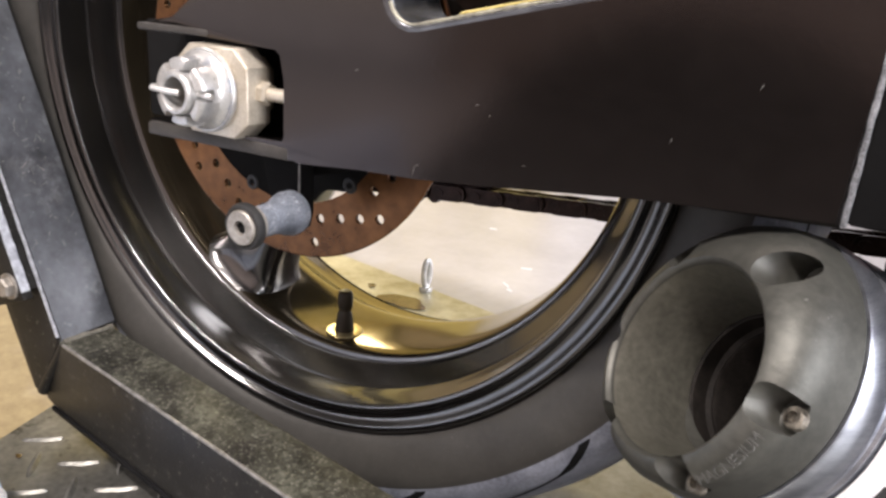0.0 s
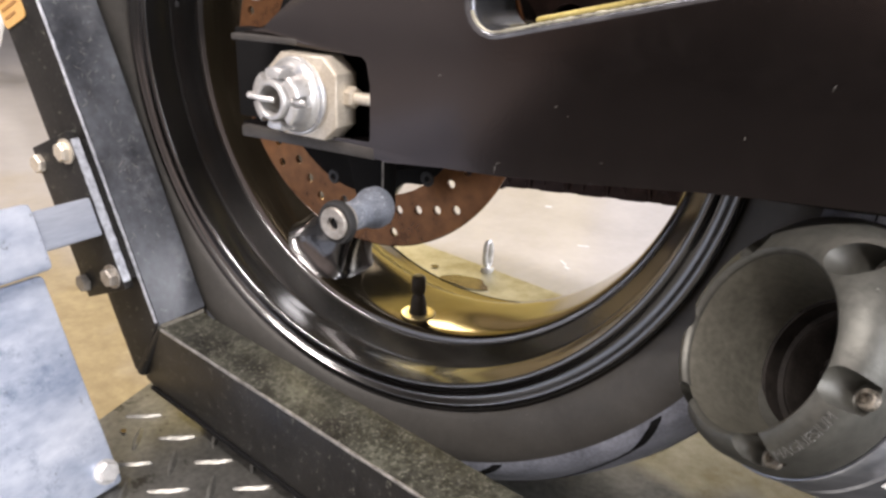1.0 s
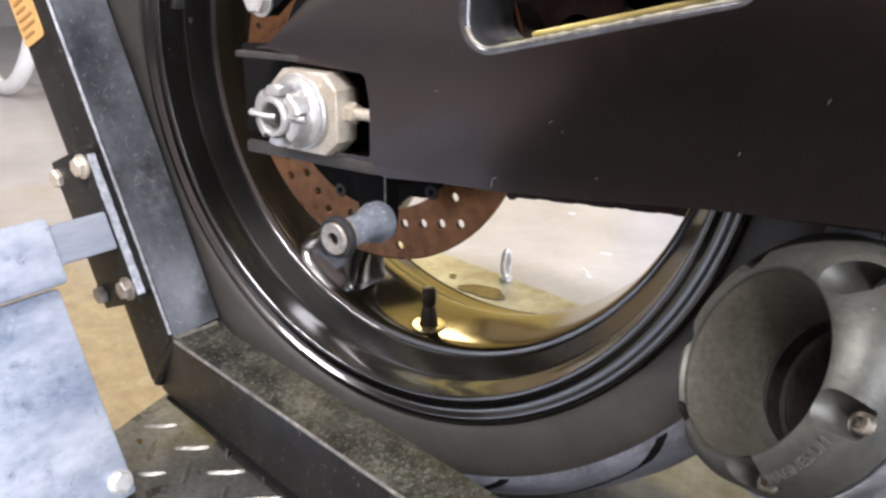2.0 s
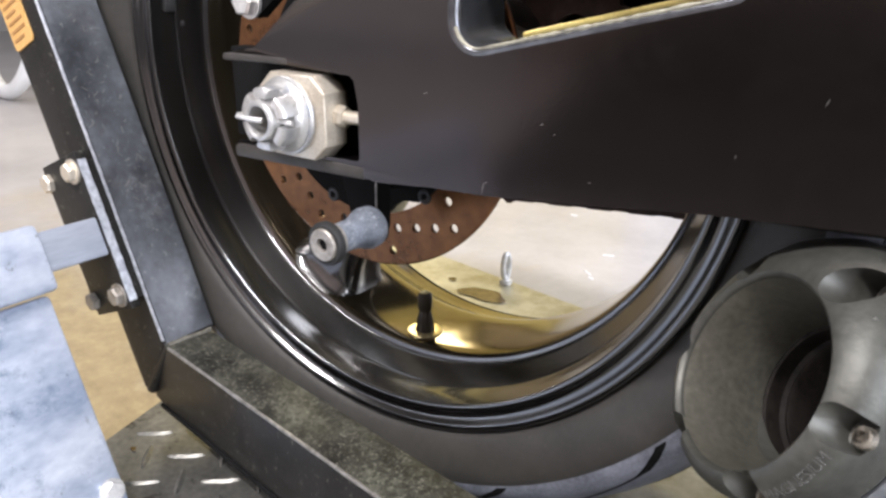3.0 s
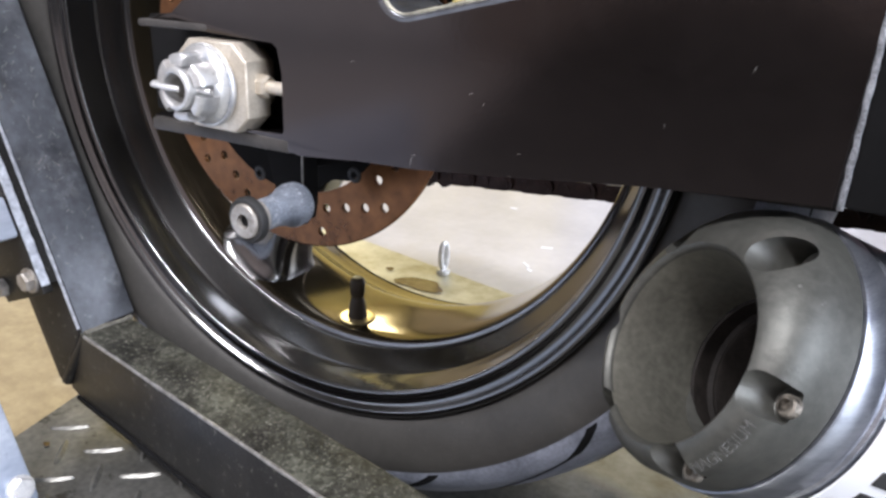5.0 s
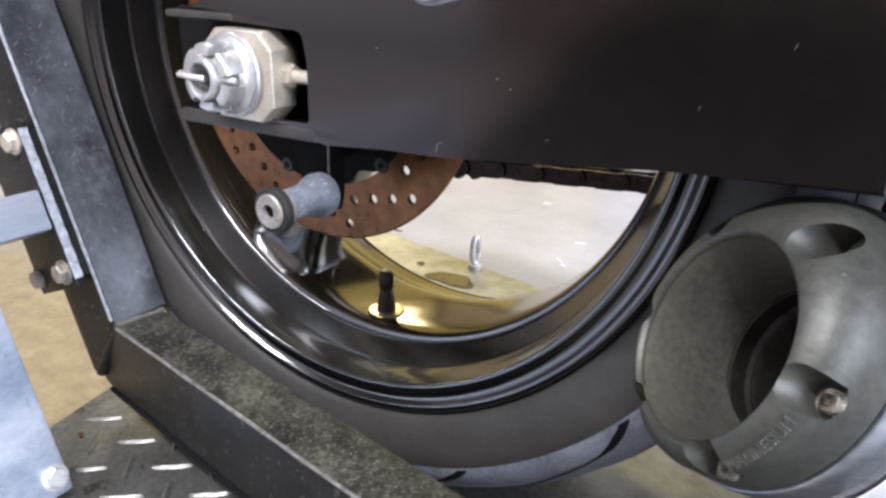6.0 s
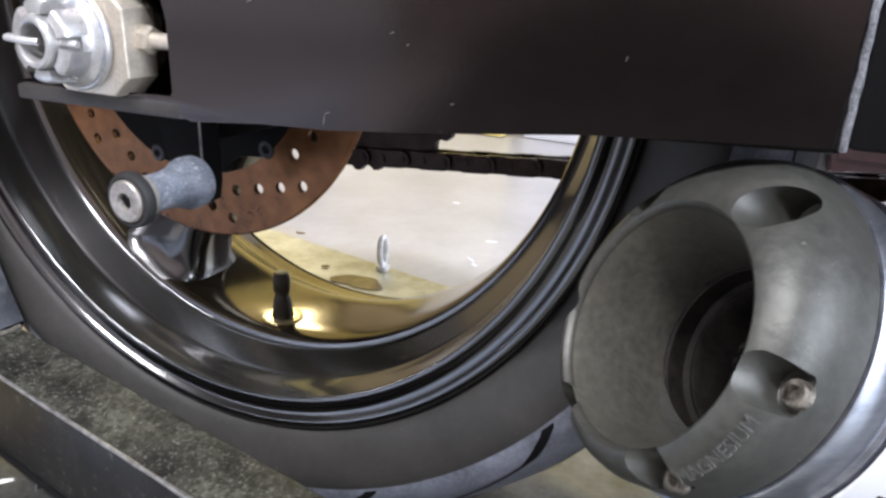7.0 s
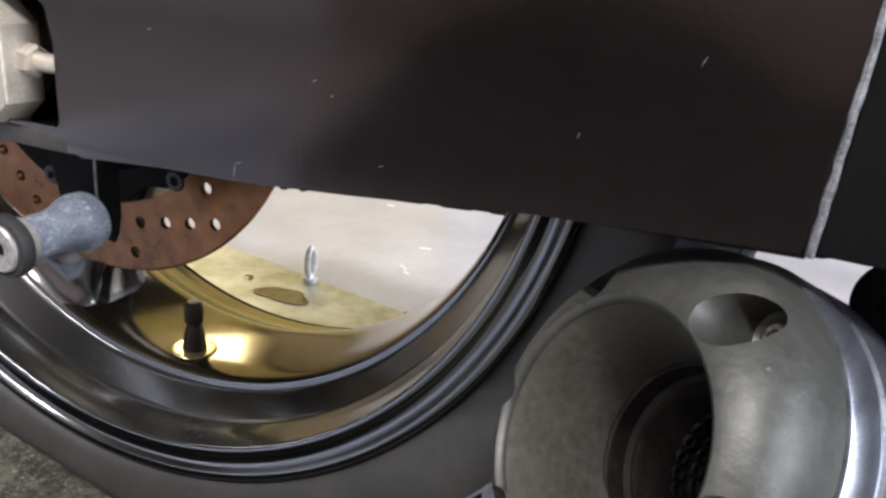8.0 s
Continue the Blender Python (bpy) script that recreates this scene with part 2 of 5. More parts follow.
M_GROOVE = mottled("matte_black_rubber", (0.004, 0.004, 0.0042), (0.008, 0.008, 0.0085), 60, (0.7, 0.9), spec=0.15)
M_CHAIN = mottled("oily_brown_chain", (0.012, 0.008, 0.007), (0.06, 0.034, 0.027), 90, (0.25, 0.5), metal=0.7)
M_OIL = mottled("oil_stain", (0.085, 0.052, 0.018), (0.2, 0.135, 0.055), 90, (0.1, 0.25))
M_LABEL = mottled("faded_orange_label", (0.66, 0.36, 0.1), (0.78, 0.5, 0.2), 40, (0.5, 0.7))
M_INK = mottled("brown_label_ink", (0.36, 0.18, 0.06), (0.46, 0.24, 0.09), 60, (0.6, 0.8))
M_LETTER = mottled("pale_raised_letters", (0.045, 0.045, 0.042), (0.13, 0.13, 0.122), 420, (0.4, 0.6), metal=0.3)
M_LEMON = mottled("bright_lemon_cabinet_paint", (0.8, 0.64, 0.19), (0.88, 0.73, 0.26), 3, (0.35, 0.5))
M_MAROON = mottled("dark_maroon_chest_paint", (0.022, 0.008, 0.008), (0.04, 0.014, 0.013), 3, (0.35, 0.5))
M_TAN = mottled("tan_cupboard_paint", (0.36, 0.27, 0.13), (0.46, 0.35, 0.18), 3, (0.35, 0.5))
M_WHITE = mottled("white_wall_paint", (0.68, 0.69, 0.7), (0.78, 0.79, 0.8), 2, (0.6, 0.8), bump=0.05, bump_scale=60)
M_WALL = mottled("grey_block_wall", (0.34, 0.33, 0.32), (0.44, 0.43, 0.41), 1.5, (0.7, 0.9), bump=0.2, bump_scale=40)
M_REFLECTION_ARCH = mottled("dark_reflection_arch", (0.03, 0.027, 0.026), (0.048, 0.043, 0.042), 1.5, (0.7, 0.9), bump=0.2, bump_scale=40)
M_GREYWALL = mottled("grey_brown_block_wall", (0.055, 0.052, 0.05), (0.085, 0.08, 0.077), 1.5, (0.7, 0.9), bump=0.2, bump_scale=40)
M_BROWNWALL = mottled("brown_block_wall", (0.24, 0.197, 0.182), (0.316, 0.26, 0.242), 1.5, (0.7, 0.9), bump=0.2, bump_scale=40)
M_CEIL = mottled("dark_unlit_ceiling", (0.05, 0.047, 0.045), (0.08, 0.075, 0.072), 1.2, (0.8, 0.95))


def concrete():
    m = mottled("polished_concrete", (0.345, 0.33, 0.333), (0.45, 0.432, 0.436), 5, (0.22, 0.42), bump=0.05, bump_scale=120, fine=0.2)
    n, l = m.node_tree.nodes, m.node_tree.links
    b = n["Principled BSDF"]
    tc = n.new("ShaderNodeTexCoord")
    # Wide tan patch with a noisy edge, stretched so the swingarm reflects brown.
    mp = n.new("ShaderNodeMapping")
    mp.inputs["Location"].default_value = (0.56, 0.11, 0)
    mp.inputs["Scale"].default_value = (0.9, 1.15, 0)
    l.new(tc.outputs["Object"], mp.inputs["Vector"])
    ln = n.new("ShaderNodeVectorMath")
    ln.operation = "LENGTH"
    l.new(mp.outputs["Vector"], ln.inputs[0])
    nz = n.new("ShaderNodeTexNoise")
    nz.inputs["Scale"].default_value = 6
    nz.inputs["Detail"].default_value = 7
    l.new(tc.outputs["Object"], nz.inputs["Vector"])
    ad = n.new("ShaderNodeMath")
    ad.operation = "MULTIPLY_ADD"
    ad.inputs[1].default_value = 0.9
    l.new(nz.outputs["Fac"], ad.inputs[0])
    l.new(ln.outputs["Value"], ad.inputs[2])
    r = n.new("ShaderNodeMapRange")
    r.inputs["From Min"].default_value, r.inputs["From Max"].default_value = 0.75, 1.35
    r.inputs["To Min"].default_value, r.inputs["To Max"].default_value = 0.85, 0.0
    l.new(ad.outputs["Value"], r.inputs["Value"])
    old = b.inputs["Base Color"].links[0].from_socket
    mx = n.new("ShaderNodeMix")
    mx.data_type = "RGBA"
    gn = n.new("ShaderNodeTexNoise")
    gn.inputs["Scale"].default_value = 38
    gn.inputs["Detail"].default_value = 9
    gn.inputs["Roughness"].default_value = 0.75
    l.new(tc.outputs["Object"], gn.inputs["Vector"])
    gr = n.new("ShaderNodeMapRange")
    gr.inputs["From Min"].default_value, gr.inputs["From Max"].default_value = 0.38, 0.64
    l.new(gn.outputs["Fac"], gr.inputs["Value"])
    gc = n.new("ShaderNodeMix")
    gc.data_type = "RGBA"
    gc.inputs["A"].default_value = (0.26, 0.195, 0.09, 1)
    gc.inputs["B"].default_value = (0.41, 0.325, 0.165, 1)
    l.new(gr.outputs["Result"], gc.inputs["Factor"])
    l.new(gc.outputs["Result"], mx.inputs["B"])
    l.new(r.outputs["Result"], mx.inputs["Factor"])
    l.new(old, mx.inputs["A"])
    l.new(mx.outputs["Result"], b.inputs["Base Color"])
    return m


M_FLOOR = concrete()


# ---- mesh helpers ----
def finish(bm, name, material, smooth=None):
    me = bpy.data.meshes.new(name)
    bmesh.ops.recalc_face_normals(bm, faces=bm.faces)
    bm.to_mesh(me)
    bm.free()
    me.materials.append(material)
    if smooth:
        me.shade_smooth()
        me.set_sharp_from_angle(angle=radians(smooth))
    return me


def part(name, bm, material, parent=None, label="", smooth=32, m=None):
    """One mesh object from a bmesh, under a thing or a part."""
    ob = new(name, finish(bm, name, material, smooth))
    if parent is not None:
        ob.parent = parent
        ob.matrix_parent_inverse = parent.matrix_basis.inverted() if parent.parent is None else Matrix.Identity(4)      # parts lie in world coordinates
    if m is not None:
        ob.matrix_basis = m
    if label:
        ob["label"] = label
    return ob


def base(name, label, category, at=(0, 0, 0), group="", kind=""):
    ob = new(name)
    ob.empty_display_size = 0.05
    ob.location = at
    bpy.context.view_layer.update()
    return tagged(ob, label, category, group, kind)


def box(bm, x0, x1, y0, y1, z0, z1, m=None, bevel=0.0, seg=2):
    vs = [bm.verts.new((x, y, z)) for z in (z0, z1) for y in (y0, y1) for x in (x0, x1)]
    fs = [bm.faces.new([vs[i] for i in q]) for q in ((0, 2, 3, 1), (4, 5, 7, 6), (0, 1, 5, 4), (2, 6, 7, 3), (0, 4, 6, 2), (1, 3, 7, 5))]
    if bevel:
        es = list({e for f in fs for e in f.edges})
        out = bmesh.ops.bevel(bm, geom=es, offset=bevel, segments=seg, profile=0.5, affect="EDGES")
        vs = list({v for f in out["faces"] for v in f.verts} | {v for v in vs if v.is_valid})
    if m is not None:
        bmesh.ops.transform(bm, matrix=m, verts=[v for v in vs if v.is_valid])
    return vs


def lathe(bm, rings, seg=96, closed=False, m=None, start=0.0, sweep=2 * math.pi):
    """Rings of (radius, height) swept round the z axis."""
    full = abs(sweep - 2 * math.pi) < 1e-6
    n = seg if full else seg + 1
    rows = []
    for r, h in rings:
        rows.append([bm.verts.new((r * math.cos(start + sweep * k / seg), r * math.sin(start + sweep * k / seg), h)) for k in range(n)])
    pairs = list(zip(rows[:-1], rows[1:])) + ([(rows[-1], rows[0])] if closed else [])
    for a, b in pairs:
        for k in range(seg):
            j = (k + 1) % n
            bm.faces.new((a[k], a[j], b[j], b[k]))
    vs = [v for row in rows for v in row]
    if m is not None:
        bmesh.ops.transform(bm, matrix=m, verts=vs)
    return vs


def rod(bm, r, h0, h1, m=None, seg=24, chamfer=0.0):
    """A capped cylinder along z."""
    rings = [(1e-5, h0), (r - chamfer, h0)] + ([(r, h0 + chamfer), (r, h1 - chamfer)] if chamfer else []) + [(r - chamfer, h1), (1e-5, h1)]
    return lathe(bm, rings, seg, m=m)


def hexhead(bm, r, h0, h1, m=None):
    """A six-sided bolt head with a chamfered crown."""
    return lathe(bm, [(1e-5, h0), (r, h0), (r, h1 - r * 0.18), (r * 0.84, h1), (1e-5, h1)], 6, m=m)


def outline(bm, pts, y0, y1, bevel=0.0, seg=3):
    """A flat outline in x and z, given depth along y."""
    a = [bm.verts.new((x, y0, z)) for x, z in pts]
    b = [bm.verts.new((x, y1, z)) for x, z in pts]
    n = len(pts)
    fa = bm.faces.new(a)
    fb = bm.faces.new(b[::-1])
    for k in range(n):
        bm.faces.new((a[k], b[k], b[(k + 1) % n], a[(k + 1) % n]))
    if bevel:
        es = list({e for f in (fa, fb) for e in f.edges})
        bmesh.ops.bevel(bm, geom=es, offset=bevel, segments=seg, profile=0.5, affect="EDGES")
    return a + b


def sweep(bm, pts, radius, seg=10, caps=True):
    """A round bar along a line of points; its cross-section is carried along without twist."""
    pts = [Vector(p) for p in pts]
    rows, side = [], None
    for i, p in enumerate(pts):
        d = (pts[min(i + 1, len(pts) - 1)] - pts[max(i - 1, 0)]).normalized()
        if side is None:
            side = d.orthogonal()
        side = (side - side.dot(d) * d).normalized()
        other = d.cross(side)
        r = radius(i / (len(pts) - 1)) if callable(radius) else radius
        rows.append([bm.verts.new(p + side * (r * math.cos(2 * math.pi * k / seg)) + other * (r * math.sin(2 * math.pi * k / seg))) for k in range(seg)])
    for a, b in zip(rows[:-1], rows[1:]):
        for k in range(seg):
            bm.faces.new((a[k], a[(k + 1) % seg], b[(k + 1) % seg], b[k]))
    if caps:
        bm.faces.new(rows[0][::-1])
        bm.faces.new(rows[-1])


def rounded(corners, n=7):
    """A closed outline of (x, z, radius) corners, each rounded off."""
    out = []
    m = len(corners)
    for i, (x, z, r) in enumerate(corners):
        p = Vector((x, z))
        a = (Vector(corners[i - 1][:2]) - p).normalized()
        b = (Vector(corners[(i + 1) % m][:2]) - p).normalized()
        half = a.angle(b) / 2
        c = p + (a + b).normalized() * (r / math.sin(half))
        t0, t1 = p + a * (r / math.tan(half)) - c, p + b * (r / math.tan(half)) - c
        turn = t0.angle_signed(t1)
        for k in range(n):
            u = -turn * k / (n - 1)
            out.append((c.x + t0.x * math.cos(u) - t0.y * math.sin(u), c.y + t0.x * math.sin(u) + t0.y * math.cos(u)))
    return out


def cut(ob, cutter_bm, smooth=32):
    """Takes the shape of cutter_bm out of ob's mesh for good."""
    me = bpy.data.meshes.new("cutter")
    bmesh.ops.recalc_face_normals(cutter_bm, faces=cutter_bm.faces)
    cutter_bm.to_mesh(me)
    cutter_bm.free()
    tool = new("cutter", me)
    tool.matrix_basis = Matrix.Identity(4)
    mod = ob.modifiers.new("cut", "BOOLEAN")
    mod.operation, mod.solver, mod.object = "DIFFERENCE", "EXACT", tool
    bpy.context.view_layer.update()
    done = bpy.data.meshes.new_from_object(ob.evaluated_get(bpy.context.evaluated_depsgraph_get()))
    ob.modifiers.clear()
    done.materials.clear()
    for s in ob.data.materials:
        done.materials.append(s)
    for p in done.polygons:
        p.material_index = 0
    ob.data = done
    bpy.data.objects.remove(tool)
    if smooth:
        done.shade_smooth()
        done.set_sharp_from_angle(angle=radians(smooth))


def axis_frame(origin, z_axis, x_hint):
    z = Vector(z_axis).normalized()
    x = Vector(x_hint)
    x = (x - x.dot(z) * z).normalized()
    y = z.cross(x)
    return Matrix(((x.x, y.x, z.x, origin[0]), (x.y, y.y, z.y, origin[1]), (x.z, y.z, z.z, origin[2]), (0, 0, 0, 1)))


ALONG_Y = Matrix.Rotation(radians(-90), 4, "X")          # local z becomes world +y, local y becomes world -z


def wheel_axis(x=0.0, z=0.3):
    """Lathe frame of the rear wheel: height runs along +y from the near rim edge."""
    return Matrix.Translation((x, 0, z)) @ ALONG_Y


# ---- the workshop ----
def room():
    bm = bmesh.new()
    box(bm, -30, 30, -30, 30, FLOOR - 0.2, FLOOR)
    tagged(part("ground", bm, M_FLOOR, smooth=None), "pale polished concrete floor with a wide tan patch", "floor", kind="structure")
    X0, X1, Y0, Y1, H = -6.0, 3.6, -3.6, 4.2, 3.3

    def wall(name, pieces, material=M_WALL):
        bm = bmesh.new()
        for p in pieces:
            box(bm, *p)
        tagged(part(name, bm, material, smooth=None), "plain painted workshop wall or added reflection arch", "wall", kind="structure")
    # Unseen north wall, kept dark so that the wheel rim reflects darkness.
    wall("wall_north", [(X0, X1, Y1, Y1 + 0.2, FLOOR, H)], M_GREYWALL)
    wall("wall_south", [(X0, -4.5, Y0 - 0.2, Y0, FLOOR, H), (-1.9, -1.0, Y0 - 0.2, Y0, FLOOR, H), (-4.5, -1.9, Y0 - 0.2, Y0, 2.75, H)], M_BROWNWALL)
    wall("wall_south_east", [(-1.0, X1, Y0 - 0.2, Y0, FLOOR, H)], M_BROWNWALL)
    # Unseen dark strips in an arch, added for the silhouette reflected in the swingarm.
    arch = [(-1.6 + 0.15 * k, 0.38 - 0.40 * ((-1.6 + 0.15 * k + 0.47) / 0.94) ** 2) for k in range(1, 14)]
    wall("wall_reflection_arch", [(x, x + 0.149, Y0 + 0.002, Y0 + 0.05, FLOOR, max(0.0, z)) for x, z in arch] + [(arch[-1][0] + 0.15, X1, Y0 + 0.002, Y0 + 0.05, FLOOR, 0.0)], M_REFLECTION_ARCH)
    wall("wall_west", [(X0 - 0.2, X0, Y0, Y1, FLOOR, H)])
    wall("wall_east", [(X1, X1 + 0.2, Y0, -1.7, FLOOR, H), (X1, X1 + 0.2, 2.9, Y1, FLOOR, H), (X1, X1 + 0.2, -1.7, 2.9, 2.9, H)])
    # The ceiling's dark colour stands in for a roof that gets no light.
    bm = bmesh.new()
    box(bm, X0 - 0.2, X1 + 0.2, Y0 - 0.2, Y1 + 0.2, H, H + 0.15)
    tagged(part("ceiling", bm, M_CEIL, smooth=None), "plain workshop ceiling, its dark colour standing in for an unlit roof", "ceiling", kind="structure")


room()


def cabinet(name, label, x0, x1, y0, y1, z1, material):
    thing = base(name, label, "cabinet", ((x0 + x1) / 2, (y0 + y1) / 2, FLOOR))
    bm = bmesh.new()
    box(bm, x0, x1, y0, y1, FLOOR, z1, bevel=0.012)
    part("body", bm, material, thing)
    n = max(2, round((x1 - x0) / 0.55))
    w = (x1 - x0) / n
    for k in range(n):
        bm = bmesh.new()
        box(bm, x0 + k * w + 0.012, x0 + (k + 1) * w - 0.012, y0 - 0.018, y0 - 0.001, FLOOR + 0.06, z1 - 0.03, bevel=0.006)
        part("door", bm, material, thing)
    return thing


def strip_lamp(x, yc):
    thing = base("ceiling_lamp", "unseen white fluorescent strip lamp fixed to the ceiling", "lamp", (x, yc, 3.3), "ceiling lamps")
    bm = bmesh.new()
    box(bm, x - 0.66, x + 0.66, yc - 0.09, yc + 0.09, 3.225, 3.299, bevel=0.01)
    part("housing", bm, M_WHITE, thing)
    for y in (yc - 0.04, yc + 0.04):
        bm = bmesh.new()
        rod(bm, 0.014, -0.6, 0.6, Matrix.Translation((x, y, 3.205)) @ Matrix.Rotation(radians(90), 4, "Y"), 16)
        part("tube", bm, M_WHITE, thing)


strip_lamp(-1.0, -2.2)
strip_lamp(0.7, -1.75)
# Housings of the two added strips.
strip_lamp(-2.0, 0.7)
strip_lamp(-0.42, 3.6)


def panel_lamp(x, yc):
    thing = base("ceiling_lamp", "unseen square-edged white light panel placed for the rim highlight", "lamp", (x, yc, 3.3), "ceiling lamps")
    bm = bmesh.new()
    box(bm, x - 0.3, x + 0.3, yc - 0.26, yc + 0.26, 3.235, 3.299, bevel=0.01)
    part("housing", bm, M_WHITE, thing)
    bm = bmesh.new()
    box(bm, x - 0.27, x + 0.27, yc - 0.23, yc + 0.23, 3.222, 3.2345, bevel=0.003)
    part("diffuser", bm, M_WHITE, thing)


panel_lamp(-0.34, 1.42)


def hoop():
    thing = base("white_hoop", "white plastic hoop leaning on the concrete floor", "hoop", (-2.66, 1.02, FLOOR))
    bm = bmesh.new()
    pts = [(-2.66 + 0.24 * math.cos(a), 1.02 - 0.02 * math.cos(a) + 0.06 * math.sin(a), FLOOR + 0.288 + 0.26 * math.sin(a)) for a in [2 * math.pi * k / 40 for k in range(40)]]
    sweep(bm, pts + [pts[0]], 0.028, 12, False)
    part("tube", bm, M_WHITE, thing)


hoop()


def cupboard(x0, x1, y0, y1):
    thing = base("tall_cupboard", "tall workshop cupboard, tan below and yellow above a dark niche", "cupboard", ((x0 + x1) / 2, (y0 + y1) / 2, FLOOR))
    for nm, za, zb, yf, material in (("base_unit", FLOOR, 0.56, y0, M_TAN), ("niche", 0.56, 0.72, y0 + 0.3, M_RUBBER), ("top_unit", 0.72, 2.7, y0, M_LEMON)):
        bm = bmesh.new()
        box(bm, x0, x1, yf, y1, za, zb, bevel=0.01)
        unit = part(nm, bm, material, thing)
        if nm == "niche":
            continue
        for k in range(3):
            w = (x1 - x0) / 3
            bm = bmesh.new()
            box(bm, x0 + k * w + 0.012, x0 + (k + 1) * w - 0.012, yf - 0.018, yf - 0.001, za + 0.05, zb - 0.03, bevel=0.006)
            part("door", bm, material, thing)


cupboard(-2.9, -1.12, 1.62, 2.1)
cabinet("steel_cabinet", "narrow lemon-yellow steel cabinet on the concrete floor", -1.08, -0.46, 1.62, 2.1, 1.08, M_LEMON)
cabinet("white_cabinet", "white painted steel cabinet on the concrete floor", -0.42, 0.33, 1.66, 2.15, 1.2, M_WHITE)
cabinet("tool_chest", "dark maroon steel tool chest on the concrete floor", 0.37, 1.25, 1.64, 2.15, 1.1, M_MAROON)


# Housing of the added barrel-highlight lamp, hung on the cupboard.
def barrel_highlight_lamp():
    thing = base("barrel_highlight_lamp", "unseen warm lamp added for the gold highlight on the barrel", "lamp", (-1.32, 1.58, 0.81))
    bm = bmesh.new()
    box(bm, -1.49, -1.15, 1.545, 1.598, 0.82, 1.38, bevel=0.015)
    part("housing", bm, M_LEMON, thing)
    bm = bmesh.new()
    sweep(bm, [(-1.39, 1.57, 1.375), (-1.38, 1.57, 1.42), (-1.32, 1.57, 1.44), (-1.26, 1.57, 1.42), (-1.25, 1.57, 1.375)], 0.009, 8)
    part("handle", bm, M_RUBBER, thing)


barrel_highlight_lamp()

# ---- the lift platform, turned a little from the wheel ----
TURN_Z = Matrix.Translation((-0.1582, -0.057, 0)) @ Matrix.Rotation(radians(-8.0), 4, "Z")
# along the platform: local x; across it: local y, with the cradle's corner at the origin


def platform():
    thing = base("lift_platform", "low worn steel tread-plate platform under the wheel", "platform", (0.5, -0.1, FLOOR))
    deck = [(-0.085, -0.62), (1.9, -0.90), (1.9, 0.072), (-0.337, 0.430)]
    bm = bmesh.new()
    lo = [bm.verts.new((x, y, -0.006)) for x, y in deck]
    hi = [bm.verts.new((x, y, 0.0)) for x, y in deck]
    bm.faces.new(hi)
    bm.faces.new(lo[::-1])
    for k in range(4):
        bm.faces.new((lo[k], lo[(k + 1) % 4], hi[(k + 1) % 4], hi[k]))
    part("deck", bm, M_PLATE, thing, "worn steel tread plate with yellow edge paint", smooth=None)
    for k in range(4):
        p, q = Vector((*deck[k], 0)), Vector((*deck[(k + 1) % 4], 0))
        d = (q - p).normalized()
        m = Matrix.Translation(p) @ Matrix.Rotation(math.atan2(d.y, d.x), 4, "Z")
        bm = bmesh.new()
        box(bm, 0.05, (q - p).length - 0.05, 0.004, 0.044, FLOOR, -0.0065, m, bevel=0.003)
        part("side_rail", bm, M_BLACK, thing)
    # raised tread lozenges with polished crests, alternating in direction
    bm = bmesh.new()
    L, W, Hh = 0.0155, 0.0030, 0.0017
    ring = [(L * math.cos(a), W * math.sin(a)) for a in [2 * math.pi * k / 12 for k in range(12)]]
    lo = [bm.verts.new((x, y, 0)) for x, y in ring]
    hi = [bm.verts.new((x * 0.86, y * 0.15, Hh)) for x, y in ring]
    bm.faces.new(hi)
    for k in range(12):
        bm.faces.new((lo[k], lo[(k + 1) % 12], hi[(k + 1) % 12], hi[k]))
    for f in bm.faces:
        f.material_index = 0 if len(f.verts) == 4 else 1
    worn = finish(bm, "tread_lozenge", M_PLATE)
    worn.materials.append(M_EDGE)
    dull = worn.copy()
    dull.materials[1] = M_PLATE
    inv = thing.matrix_basis.inverted()
    for i in range(-3, 13):
        for j in range(-8, 13):
            for half, turn, me in ((0.0, 40.0, worn), (0.5, -48.0, dull)):
                u, v = i + half, j + half
                x, y = -0.143 + 0.0465 * u + 0.001 * v, -0.0617 - 0.003 * u + 0.0405 * v
                if -0.36 < y < -0.040 and -0.165 - 0.24 * (y + 0.2) < x < 0.24:
                    o = new("tread_lozenge", me)
                    o.parent, o.matrix_parent_inverse = thing, inv
                    o.matrix_basis = pose(x, y, 0.0, 0, 0, turn)


platform()


def dark_reflection_floor():
    """Unseen black sheet over the near floor, added to darken the swingarm's reflection."""
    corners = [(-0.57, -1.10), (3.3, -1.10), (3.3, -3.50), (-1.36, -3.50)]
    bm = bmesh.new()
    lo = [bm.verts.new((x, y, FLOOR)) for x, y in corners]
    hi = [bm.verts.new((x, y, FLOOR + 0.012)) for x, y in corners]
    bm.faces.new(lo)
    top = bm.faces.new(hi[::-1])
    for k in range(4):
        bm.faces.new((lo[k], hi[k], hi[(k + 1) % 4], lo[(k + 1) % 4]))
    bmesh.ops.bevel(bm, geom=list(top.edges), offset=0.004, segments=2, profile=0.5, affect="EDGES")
    tagged(part("reflection_sheet", bm, M_RUBBER), "unseen black sheet added to darken the swingarm's reflection", "mat")


dark_reflection_floor()


